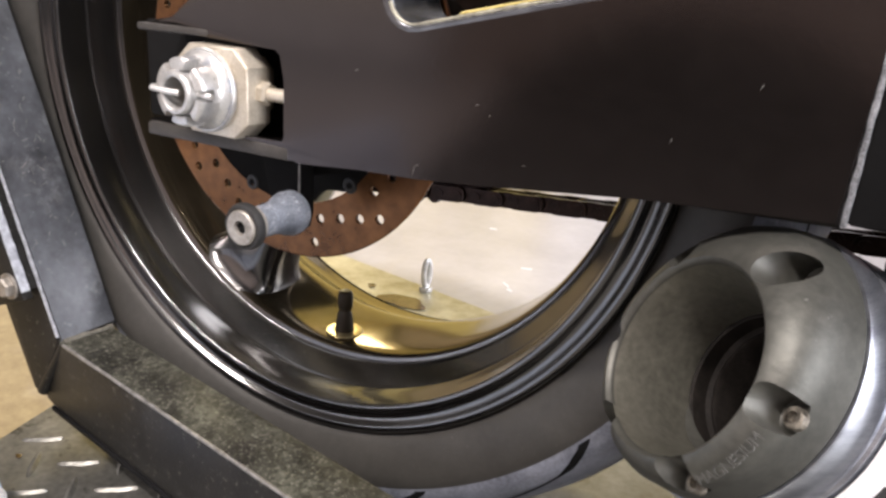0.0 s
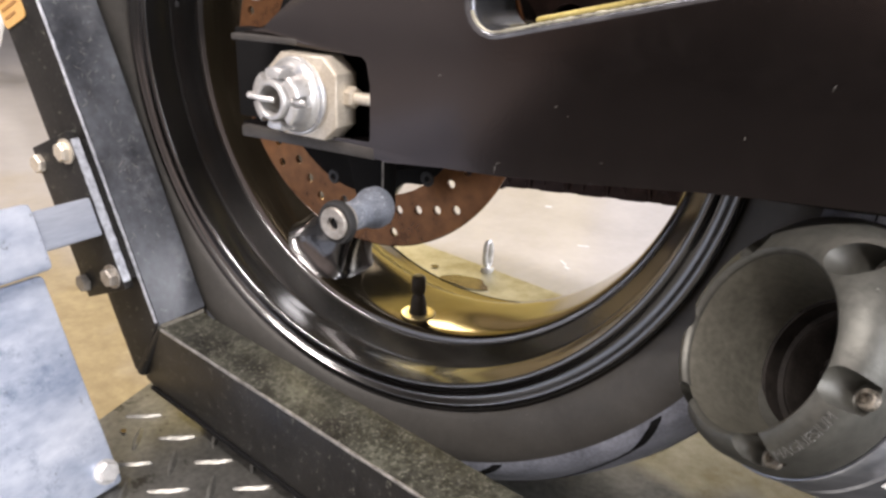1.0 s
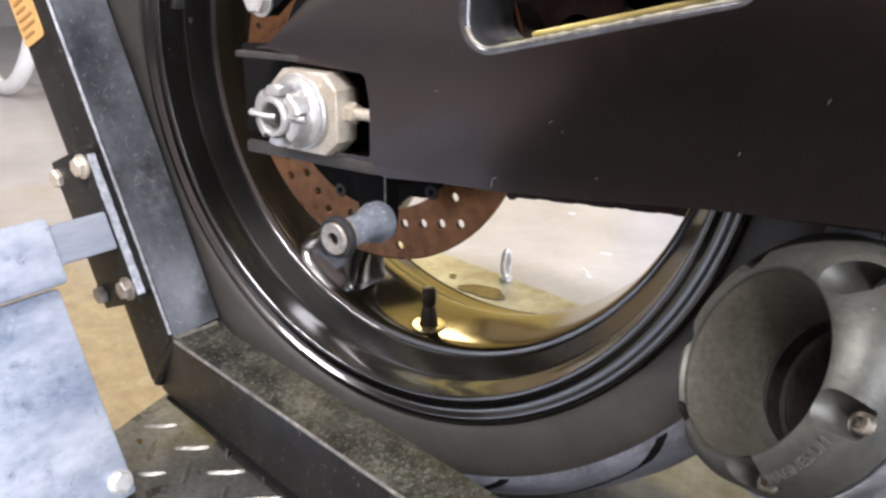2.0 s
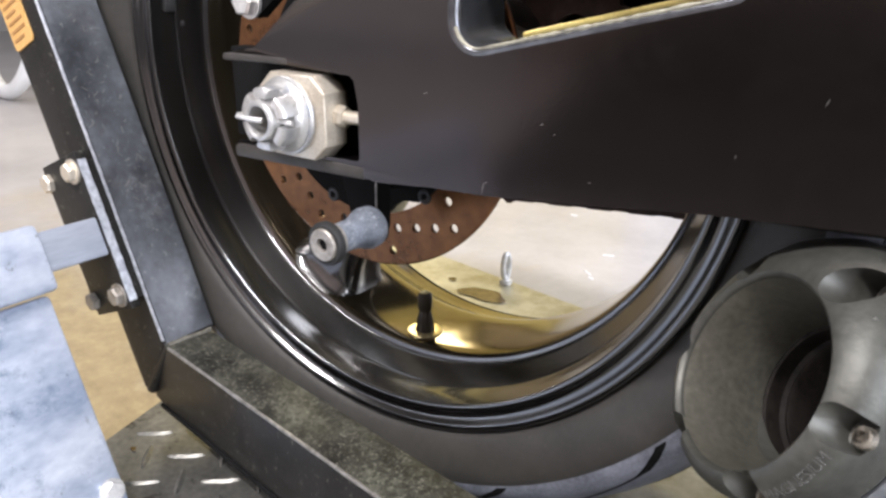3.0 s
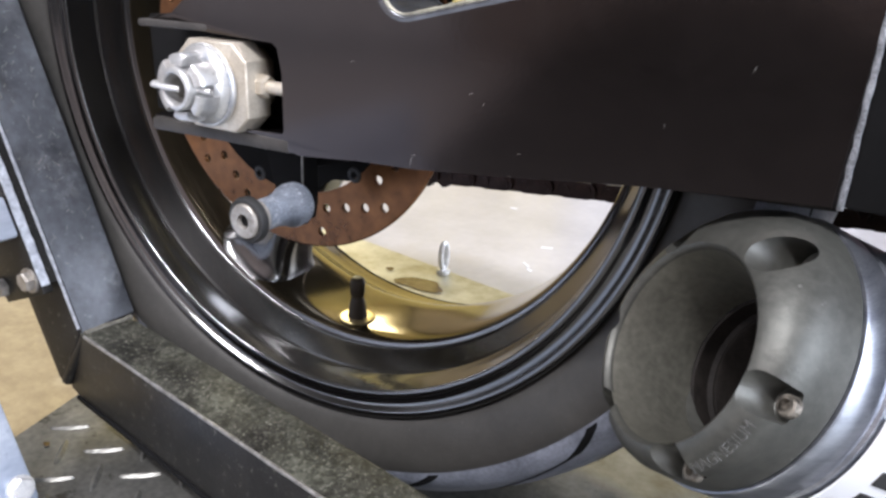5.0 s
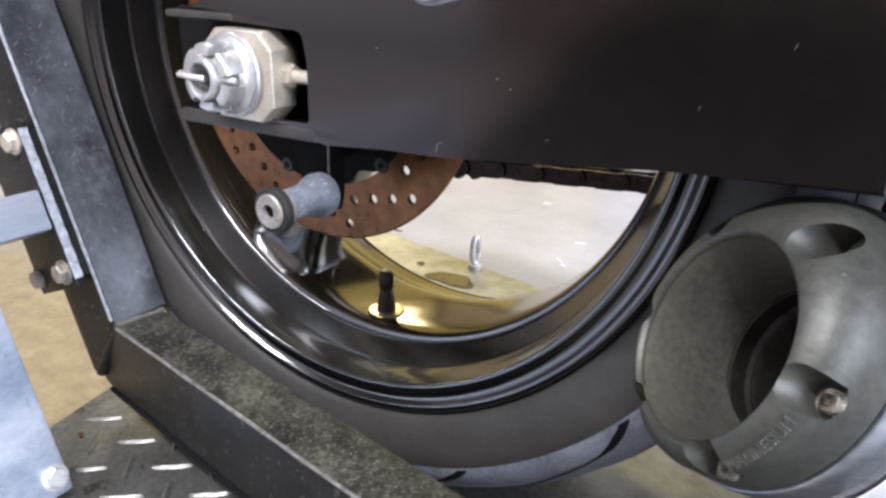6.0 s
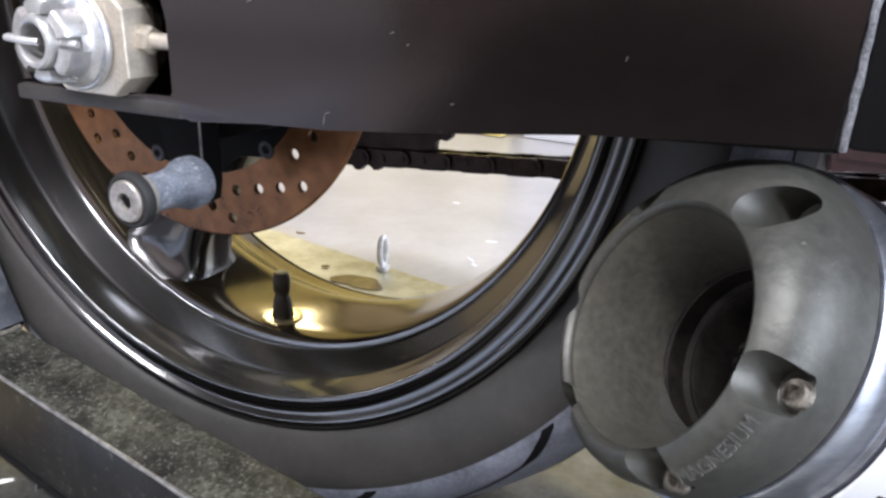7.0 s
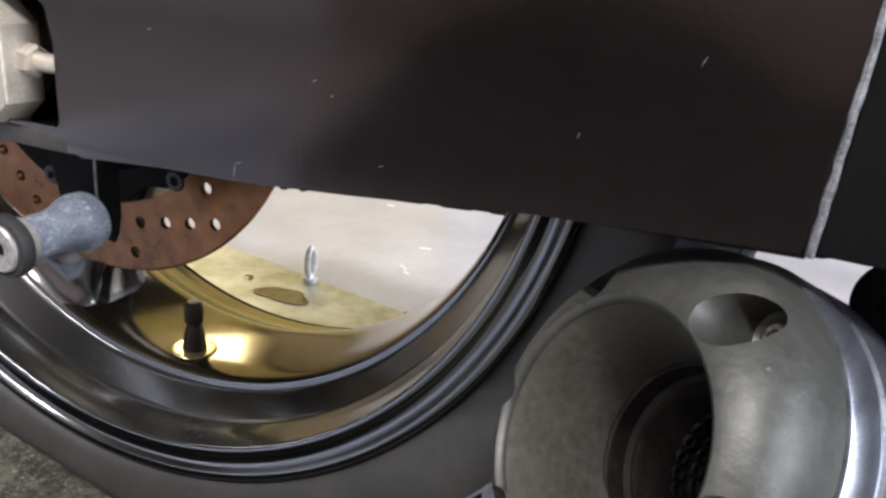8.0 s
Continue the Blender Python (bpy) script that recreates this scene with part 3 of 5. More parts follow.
def stain(name, label, x, y, z, rx, ry, seed):
    rnd = random.Random(seed)
    bm = bmesh.new()
    n = 28
    ph = [rnd.uniform(0, 6.28) for _ in range(4)]
    vs = []
    for k in range(n):
        a = 2 * math.pi * k / n
        f = 1 + 0.16 * math.sin(2 * a + ph[0]) + 0.12 * math.sin(3 * a + ph[1]) + 0.07 * math.sin(5 * a + ph[2])
        vs.append(bm.verts.new((x + rx * f * math.cos(a), y + ry * f * math.sin(a), z)))
    c = bm.verts.new((x, y, z + 0.0006))
    for k in range(n):
        bm.faces.new((vs[k], vs[(k + 1) % n], c))
    tagged(part(name, bm, M_OIL), label, "stain", kind="structure")


stain("oil_stain", "dark oily puddle on the platform deck", -0.118, 0.338, 0.0012, 0.027, 0.018, 3)
stain("oil_stain", "small dark oil spot on the platform deck", -0.174, 0.355, 0.0012, 0.006, 0.005, 5)
stain("oil_stain", "small dark oil spot on the platform deck", 0.011, 0.372, 0.0012, 0.005, 0.004, 6)
# Flat black spot drawn for a small hole in the plate.
stain("oil_stain", "small black spot standing for a hole in the tread plate", -0.1835, -0.0815, 0.0012, 0.0030, 0.0022, 11)
stain("oil_stain", "small dark oil spot on the platform deck", -0.268, 0.432, 0.0012, 0.006, 0.005, 8)


# Small white slips that paint in the glints of the scuffed floor.
def scuff(x, y, z, length, width, ang):
    bm = bmesh.new()
    box(bm, -length / 2, length / 2, -width / 2, width / 2, z + 0.0002, z + 0.0012, pose(x, y, 0, 0, 0, ang))
    tagged(part("floor_glint", bm, M_WHITE, smooth=None), "small white mark painting a glint on the scuffed concrete floor", "scuff", kind="structure")


scuff(-0.150, 0.808, FLOOR, 0.020, 0.0035, 22)
scuff(-0.146, 0.712, FLOOR, 0.020, 0.003, -38)
scuff(-0.132, 0.694, FLOOR, 0.010, 0.004, -20)
scuff(-0.300, 0.980, FLOOR, 0.014, 0.006, 10)


def tie_ring():
    thing = base("tie_down_ring", "bright chromed tie-down eye standing on the platform edge", "ring", (-0.114, 0.384, 0))
    bm = bmesh.new()
    pts = [(-0.114 + 0.0014 * math.cos(a), 0.384 + 0.0048 * math.cos(a), 0.0235 + 0.0165 * math.sin(a)) for a in [2 * math.pi * k / 28 for k in range(28)]]
    sweep(bm, pts + [pts[0]], 0.0036, 10, False)
    part("eye", bm, M_STEEL, thing)
    bm = bmesh.new()
    rod(bm, 0.008, 0.0, 0.006, Matrix.Translation((-0.114, 0.384, 0)), chamfer=0.001)
    part("foot", bm, M_STEEL, thing)


tie_ring()

# ---- the wheel cradle: a bent box frame with a galvanised leg ----
LEAN_BACK = 22.0
LEANED = Matrix.Translation((-0.1582, -0.057, 0.0916)) @ Matrix.Rotation(radians(-LEAN_BACK), 4, "Y")
# leaned frame: x towards the wheel, y across, z up along the post


def cradle():
    thing = base("wheel_cradle", "scuffed black box-section wheel cradle standing on the platform", "wheel stand", (-0.16, -0.05, 0))
    W = 0.040
    # post, mitred into the base rail
    bm = bmesh.new()
    outline(bm, [(0, 0), (0, 0.46), (-0.054, 0.46), (-0.054, -0.0315), (-0.0500, -0.0370)], 0, 0.047, bevel=0.003)
    bmesh.ops.transform(bm, matrix=LEANED, verts=bm.verts)
    part("post", bm, M_FRAME, thing, "scuffed black square-tube post")
    # Scuffed inner face; its paler blue colour stands in for doorway daylight.
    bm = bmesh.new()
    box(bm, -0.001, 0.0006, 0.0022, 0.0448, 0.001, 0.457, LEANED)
    part("daylit_face", bm, M_POST_LIT, thing, "scuffed inner face of the post, doorway daylight painted in blue-grey", smooth=None)
    B = TURN_Z @ Matrix.Translation((0, 0, 0.0916))
    bm = bmesh.new()
    outline(bm, [(0, 0), (-0.0383, -0.0490), (-0.0300, -0.0590), (-0.0200, -0.0608), (0.75, -0.0608), (0.75, 0)], 0, W, bevel=0.003)
    bmesh.ops.transform(bm, matrix=B, verts=bm.verts)
    part("base_rail", bm, M_FRAME, thing, "scuffed black box-section base rail")
    # welds at the mitre: one ground flush in front, a dusty bead on top
    bm = bmesh.new()
    ends = LEANED @ Vector((0.001, 0.0030, -0.002)), LEANED @ Vector((-0.0480, 0.0034, -0.0350))
    sweep(bm, [ends[0].lerp(ends[1], k / 10) for k in range(11)], lambda u: 0.0034 + 0.0012 * u, 12)
    part("ground_weld", bm, M_FRAME, thing)
    bm = bmesh.new()
    rnd = random.Random(4)
    pts = [B @ Vector((0.0006, 0.003 + W * 0.9 * k / 16, 0.0004 + rnd.uniform(-0.0004, 0.0004))) for k in range(17)]
    sweep(bm, pts, lambda u: 0.0019 + 0.0004 * math.sin(u * 50), 8)
    part("weld_bead", bm, M_BEAD, thing, "dusty weld bead in the corner")
    # Two black strips stand in for the shadow gap under the rail.
    bm = bmesh.new()
    box(bm, 0.012, 0.74, 0.024, W - 0.003, -0.0914, -0.0642, B)
    part("under_rail_shade", bm, M_GROOVE, thing, "black strip for the shade under the rail", smooth=None)
    bm = bmesh.new()
    box(bm, -0.022, 0.745, -0.0010, W - 0.002, -0.0642, -0.0606, B, bevel=0.0006)
    part("gap_shade", bm, M_GROOVE, thing, "thin black strip for the shadow gap under the rail")
    rnd = random.Random(21)
    # Pale edge lines: worn paint on the post, a painted highlight on the rail.
    for nm, fr, p0, p1 in (("post_edge_wear", LEANED, (-0.0005, 0.0006, 0.004), (-0.0005, 0.0006, 0.45)), ("rail_edge_highlight", B, (0.004, 0.0007, -0.0007), (0.74, 0.0007, -0.0007))):
        bm = bmesh.new()
        p0, p1 = Vector(p0), Vector(p1)
        pts = [fr @ (p0.lerp(p1, k / 90) + Vector((rnd.uniform(-1, 1), rnd.uniform(-1, 1), rnd.uniform(-1, 1))) * 0.0001) for k in range(91)]
        wob = [rnd.uniform(0.75, 1.0) for _ in range(91)]
        sweep(bm, pts, lambda u: 0.0014 * wob[round(u * 90)], 6)
        part(nm, bm, M_BARE if "post" in nm else M_EDGE, thing, "worn bare post edge or painted rail edge highlight")
    # fine curved scuffs in the paint of the post and scrapes by the corner of the rail
    rnd = random.Random(55)

    def marks(frame_, count, across, along, lift, axis, longest):
        bm = bmesh.new()
        for k in range(count):
            u, v = rnd.uniform(*across), rnd.uniform(*along)
            a0, bend, length = rnd.uniform(0, 6.28), rnd.uniform(-1.6, 1.6), rnd.uniform(0.3, 1.0) * longest
            w = rnd.uniform(0.00012, 0.00032)
            rows_, p = [], Vector((u, v))
            for i in range(6):
                d = Vector((math.cos(a0 + bend * i / 5), math.sin(a0 + bend * i / 5)))
                n_ = Vector((-d.y, d.x)) * w * (1.0 if 0 < i < 5 else 0.25)
                rows_.append([bm.verts.new(frame_ @ (Vector((lift, q.x, q.y)) if axis == "x" else Vector((q.x, q.y, lift)))) for q in (p - n_, p + n_)])
                p = p + d * (length / 5)
            for r0, r1 in zip(rows_[:-1], rows_[1:]):
                bm.faces.new((r0[0], r0[1], r1[1], r1[0]))
        return bm
    tagged(part("paint_scuff", marks(LEANED, 110, (0.004, 0.040), (0.05, 0.40), 0.0008, "x", 0.007), M_EDGE, thing, "fine pale scuffs in the post's paint", smooth=None), "fine pale scuffs in the post's paint", kind="stuff")
    tagged(part("rail_scrape", marks(B, 46, (0.015, 0.20), (0.004, 0.034), 0.0002, "z", 0.010), M_BEAD, thing, "fine pale scrapes along the rail", smooth=None), "fine pale scrapes along the rail", kind="stuff")
    # label on the post's front face
    bm = bmesh.new()
    outline(bm, rounded([(-0.052, 0.246, 0.004), (-0.020, 0.246, 0.004), (-0.020, 0.330, 0.004), (-0.052, 0.330, 0.004)], 5), -0.0012, -0.0002)
    bmesh.ops.transform(bm, matrix=LEANED, verts=bm.verts)
    lab = part("warning_label", bm, M_LABEL, thing, "faded orange printed label", smooth=None)
    for k in range(10):
        bm = bmesh.new()
        box(bm, -0.048, -0.048 + (0.023 if k % 3 else 0.017), -0.0017, -0.0013, 0.2520 + k * 0.0062, 0.2540 + k * 0.0062, LEANED)
        part("print_bar", bm, M_INK, lab, smooth=None)
    # clamp plate with four bolts
    bm = bmesh.new()
    box(bm, -0.052, 0.0030, -0.0150, -0.0072, 0.036, 0.157, LEANED, bevel=0.001)
    box(bm, -0.050, -0.0020, -0.0074, -0.0003, 0.042, 0.150, LEANED)
    clamp = part("clamp_plate", bm, M_FRAME, thing, "thick clamp plate with a bare ground edge")
    bm = bmesh.new()
    rnd = random.Random(31)
    edge = [0.0416 + 0.1090 * k / 24 for k in range(25)]
    rows = []
    for z in edge:
        a, b = -0.0146 + rnd.uniform(-0.0001, 0.0004), -0.0084 + rnd.uniform(-0.0003, 0.0003)
        rows.append([bm.verts.new(LEANED @ Vector(q)) for q in ((0.0028, a, z), (0.0034, a, z), (0.0034, b, z), (0.0028, b, z))])
    for r0, r1 in zip(rows[:-1], rows[1:]):
        for k in range(4):
            bm.faces.new((r0[k], r0[(k + 1) % 4], r1[(k + 1) % 4], r1[k]))
    bm.faces.new(rows[0])
    bm.faces.new(rows[-1][::-1])
    part("bare_edge", bm, M_BARE, clamp, "bare ground plate edge")
    for x in (-0.0065, -0.0480):
        for z in (0.048, 0.144):
            bm = bmesh.new()
            m = LEANED @ Matrix.Translation((x, -0.0150 if x > -0.02 else -0.0130, z)) @ Matrix.Rotation(radians(90), 4, "X")
            rod(bm, 0.0092, 0.0002, 0.0018, m, 24)
            hexhead(bm, 0.0074, 0.0018, 0.0068, m)
            part("bolt", bm, M_CAST if z > 0.1 else M_DULL, clamp)


cradle()


def leg():
    thing = base("galvanised_leg", "galvanised steel outrigger leg bolted beside the cradle", "stand leg", (-0.16, -0.25, 0))
    bm = bmesh.new()
    box(bm, -0.044, 0.0024, -0.2, -0.0155, 0.079, 0.108, LEANED, bevel=0.002)
    part("cross_tube", bm, M_TUBE, thing, "smooth drawn zinc tube")
    bm = bmesh.new()
    box(bm, -0.054, 0.006, -0.5, -0.058, 0.0665, 0.114, LEANED, bevel=0.004)
    part("sleeve", bm, M_GALV, thing, "pale galvanised sliding sleeve")
    bm = bmesh.new()
    box(bm, -0.014, -0.004, -0.5, -0.062, -0.094, 0.0652, LEANED, bevel=0.004)
    panel = part("leg_plate", bm, M_GALV, thing, "bright galvanised plate with stains")
    bm = bmesh.new()
    m = LEANED @ Matrix.Translation((-0.0039, -0.072, -0.08)) @ Matrix.Rotation(radians(90), 4, "Y")
    rod(bm, 0.009, 0.0, 0.0015, m)
    hexhead(bm, 0.0075, 0.0015, 0.007, m)
    part("bolt", bm, M_STEEL, panel)


leg()

# ---- the motorcycle's rear end ----
bike = base("motorcycle", "rear end of a black motorcycle resting in the cradle", "motorcycle", (0, 0.083, 0))
RIM_W = 0.165


def rim():
    bm = bmesh.new()
    crest = [(0.2308 + 0.003 * math.cos(radians(a)), 0.0026 - 0.003 * math.sin(radians(a))) for a in range(0, 136, 15)]
    inner = [(0.2185 + 0.003 * math.cos(radians(a)), 0.0052 - 0.003 * math.sin(radians(a))) for a in range(45, 181, 15)]
    near = [(0.2255, 0.014), (0.2320, 0.0075)] + crest + [(0.2276, 0.0020), (0.2262, 0.0036), (0.2245, 0.0044), (0.2228, 0.0045), (0.2216, 0.0040)] + inner + [
        (0.2149, 0.0080), (0.2138, 0.0160), (0.2132, 0.0222), (0.2129, 0.0232), (0.2124, 0.0240), (0.2116, 0.0256), (0.2050, 0.0398), (0.2036, 0.0426), (0.2029, 0.0434), (0.2016, 0.0438), (0.2004, 0.0446)]
    lathe(bm, near, 180, m=wheel_axis())
    wheel = part("rear_wheel", bm, M_RIM, bike, "deep black gloss-painted cast wheel", smooth=40)
    bm = bmesh.new()
    lathe(bm, [(r, RIM_W - y) for r, y in near[:-12]], 180, m=wheel_axis())
    part("far_rim_edge", bm, M_GROOVE, wheel, smooth=40)
    bm = bmesh.new()
    lathe(bm, [(0.2004, 0.0446), (0.1992, 0.0466), (0.1983, 0.0500), (0.1975, 0.0560), (0.1971, 0.0660), (0.1970, 0.0825), (0.1971, 0.0990), (0.1975, 0.1090), (0.1982, 0.1140), (0.1994, 0.1170), (0.2006, 0.1188), (0.2016, 0.1206), (0.2026, 0.1226), (0.2042, 0.1241), (0.2116, 0.1394), (0.2132, 0.1428), (0.2138, 0.1490), (0.2149, 0.1570)], 180, m=wheel_axis())
    part("rim_barrel", bm, M_BARREL, wheel, "glossy dark metallic rim barrel", smooth=40)
    return wheel


wheel = rim()


def tyre():
    near = [(0.2290, 0.014), (0.2335, 0.0062), (0.2352, 0.0040), (0.2372, 0.0012), (0.2400, -0.0008), (0.2450, -0.0036), (0.2520, -0.0066), (0.2585, -0.0082), (0.2635, -0.0088), (0.2665, -0.0082)]
    tread = [(0.2665, -0.0082), (0.2710, -0.0078), (0.2785, -0.0048), (0.2860, 0.0030), (0.2915, 0.0140), (0.2955, 0.0310), (0.2976, 0.0540), (0.2982, 0.0825)]
    bm = bmesh.new()
    lathe(bm, near, 180, m=wheel_axis())
    t = part("tyre", bm, M_TYRE, wheel, "worn black sports tyre sidewall", smooth=50)
    bm = bmesh.new()
    lathe(bm, [(r, RIM_W - y) for r, y in near], 180, m=wheel_axis())
    part("far_sidewall", bm, M_TYRE, wheel, smooth=50)
    bm = bmesh.new()
    lathe(bm, tread + [(r, RIM_W - y) for r, y in tread[-2::-1]], 240, m=wheel_axis())
    ob = part("tread", bm, M_TREAD, wheel, "blue-grey scrubbed tread with curved grooves", smooth=50)

    def surf(ang, s, lift=0.0):
        """Point on the tread at an angle round the wheel and s from the near edge (0) to the crown (1)."""
        f = s * (len(tread) - 1)
        i = min(int(f), len(tread) - 2)
        r = tread[i][0] + (tread[i + 1][0] - tread[i][0]) * (f - i) + lift
        y = tread[i][1] + (tread[i + 1][1] - tread[i][1]) * (f - i)
        return Vector((r * math.sin(ang), y, 0.3 - r * math.cos(ang)))
    # long sipes, dark bands a little below the tread's crown of rubber
    n = 14
    for k in range(n):
        a0 = 2 * math.pi * k / n + radians(51)
        bm = bmesh.new()
        rows = []
        for i in range(25):
            u = i / 24
            s = 0.03 + 0.72 * u
            back = 5 * (s / 0.27) ** 2 if s < 0.27 else 5 + (s - 0.27) * 88
            w = radians(0.85) * (0.85 + 0.5 * math.sin(math.pi * min(1, u * 1.4 + 0.1))) * (1 if u < 0.9 else (1 - u) * 10)
            rows.append([bm.verts.new(surf(a0 - radians(back) + d * w, s, 0.0005)) for d in (-1, -0.3, 0.3, 1)])
        for a, b in zip(rows[:-1], rows[1:]):
            for q in range(3):
                bm.faces.new((a[q], a[q + 1], b[q + 1], b[q]))
        part("groove", bm, M_GROOVE, wheel)


tyre()


def spokes():
    hub = bmesh.new()
    lathe(hub, [(0.018, -0.004), (0.045, -0.002), (0.047, 0.01), (0.04, 0.03), (0.038, 0.12), (0.048, 0.14), (0.05, 0.155), (0.018, 0.157)], 48, m=wheel_axis())
    part("hub", hub, M_RIM, wheel)
    # radius, half width, near face, far face
    shape = [(0.035, 0.036, 0.050, 0.112), (0.06, 0.028, 0.052, 0.110), (0.10, 0.023, 0.055, 0.106), (0.14, 0.0225, 0.0560, 0.102), (0.165, 0.0245, 0.0558, 0.101), (0.176, 0.0268, 0.0548, 0.102),
             (0.184, 0.0295, 0.0532, 0.103), (0.1895, 0.0320, 0.0512, 0.105), (0.1935, 0.0345, 0.0490, 0.107), (0.1963, 0.0370, 0.0468, 0.109), (0.1982, 0.0395, 0.0448, 0.111), (0.1996, 0.0420, 0.0432, 0.113)]
    for k in range(3):
        ang = radians(-149.5 + 120 * k)          # from straight up, clockwise seen from the near side
        d = Vector((math.sin(ang), 0, math.cos(ang)))
        side = Vector((math.cos(ang), 0, -math.sin(ang)))
        bm = bmesh.new()
        rows = []
        for r, w, y0, y1 in shape:
            c = Vector((0, (y0 + y1) / 2, 0.3)) + d * r
            ring = []
            for q in range(20):
                a = 2 * math.pi * (q + 0.5) / 20
                ca, sa = math.cos(a), math.sin(a)
                ring.append(bm.verts.new(c + side * (w * math.copysign(abs(ca) ** 0.6, ca)) + Vector((0, (y1 - y0) / 2 * math.copysign(abs(sa) ** 0.6, sa), 0))))
            rows.append(ring)
        for a, b in zip(rows[:-1], rows[1:]):
            for q in range(20):
                bm.faces.new((a[q], a[(q + 1) % 20], b[(q + 1) % 20], b[q]))
        part("spoke", bm, M_RIM, wheel, smooth=60)


spokes()


def valve():
    m = Matrix.Translation((0.0, 0.0645, 0.1035))
    bm = bmesh.new()
    lathe(bm, [(0.0072, -0.0004), (0.0132, -0.0004), (0.0135, 0.0003), (0.0128, 0.0009), (0.0112, 0.0011), (0.0072, 0.0010)], 36, closed=True, m=m)
    part("valve_seat", bm, M_SEAT, wheel, "flat yellowed brass valve washer")
    bm = bmesh.new()
    lathe(bm, [(0.0074, -0.0015), (0.0074, 0.0006), (0.0070, 0.0030), (0.0064, 0.008), (0.0056, 0.0125), (0.0050, 0.015), (0.0044, 0.0160), (0.0044, 0.0175), (0.0052, 0.0184), (0.0056, 0.020), (0.0057, 0.028), (0.0050, 0.0308), (0.0034, 0.0322), (1e-5, 0.0326)], 24, m=m)
    part("valve_stem", bm, M_VALVE, wheel, "black rubber valve stem with cap")


valve()


def disc():
    DX, DZ, IN, OUT = 0.0058, 0.2956, 0.0765, 0.1098
    bm = bmesh.new()
    m = Matrix.Translation((DX, -0.0065, DZ)) @ ALONG_Y
    lathe(bm, [(IN, 0), (OUT - 0.001, 0), (OUT, 0.0006), (OUT, 0.0020), (OUT - 0.001, 0.0026), (IN, 0.0026)], 144, closed=True, m=m)
    ob = part("brake_disc", bm, M_DISC, bike, "rust-brown drilled brake disc", smooth=40)
    holes = bmesh.new()
    for g in range(12):
        for da, r in ((0, 0.1003), (7.3, 0.0938), (15.6, 0.0890), (25.2, 0.0862)):
            a = radians(137.3 + g * 30 + da)
            rod(holes, 0.0029, -0.01, 0.02, Matrix.Translation((DX + r * math.sin(a), -0.0065, DZ + r * math.cos(a))) @ ALONG_Y, 14)
    cut(ob, holes, 0)
    ob.data.shade_flat()
    # carrier with one relief cut, pinned to the disc by floating buttons
    edge = []
    for k in range(180):
        a = 2 * math.pi * k / 180
        d = abs(math.degrees(a) - 155.5)
        slot = 0.5 - 0.5 * math.cos(math.pi * min(1.0, max(0.0, (10.5 - d) / 7.0)))
        r = 0.0760 - 0.0050 * slot
        edge.append((DX + r * math.sin(a), DZ + r * math.cos(a)))
    bm = bmesh.new()
    outline(bm, edge[::-1], -0.0070, -0.0020, bevel=0.0006, seg=1)
    part("disc_carrier", bm, M_GROOVE, ob, "black disc carrier")
    for k in range(6):
        a = radians(141 + 60 * k)
        c = Matrix.Translation((DX + 0.0748 * math.sin(a), -0.0065, DZ + 0.0748 * math.cos(a))) @ ALONG_Y
        bm = bmesh.new()
        lathe(bm, [(0.0022, -0.0010), (0.0042, -0.0010), (0.0047, -0.0005), (0.0047, 0.0050), (0.0022, 0.0050)], 24, closed=True, m=c)
        part("disc_button", bm, M_BLACK, ob)


disc()


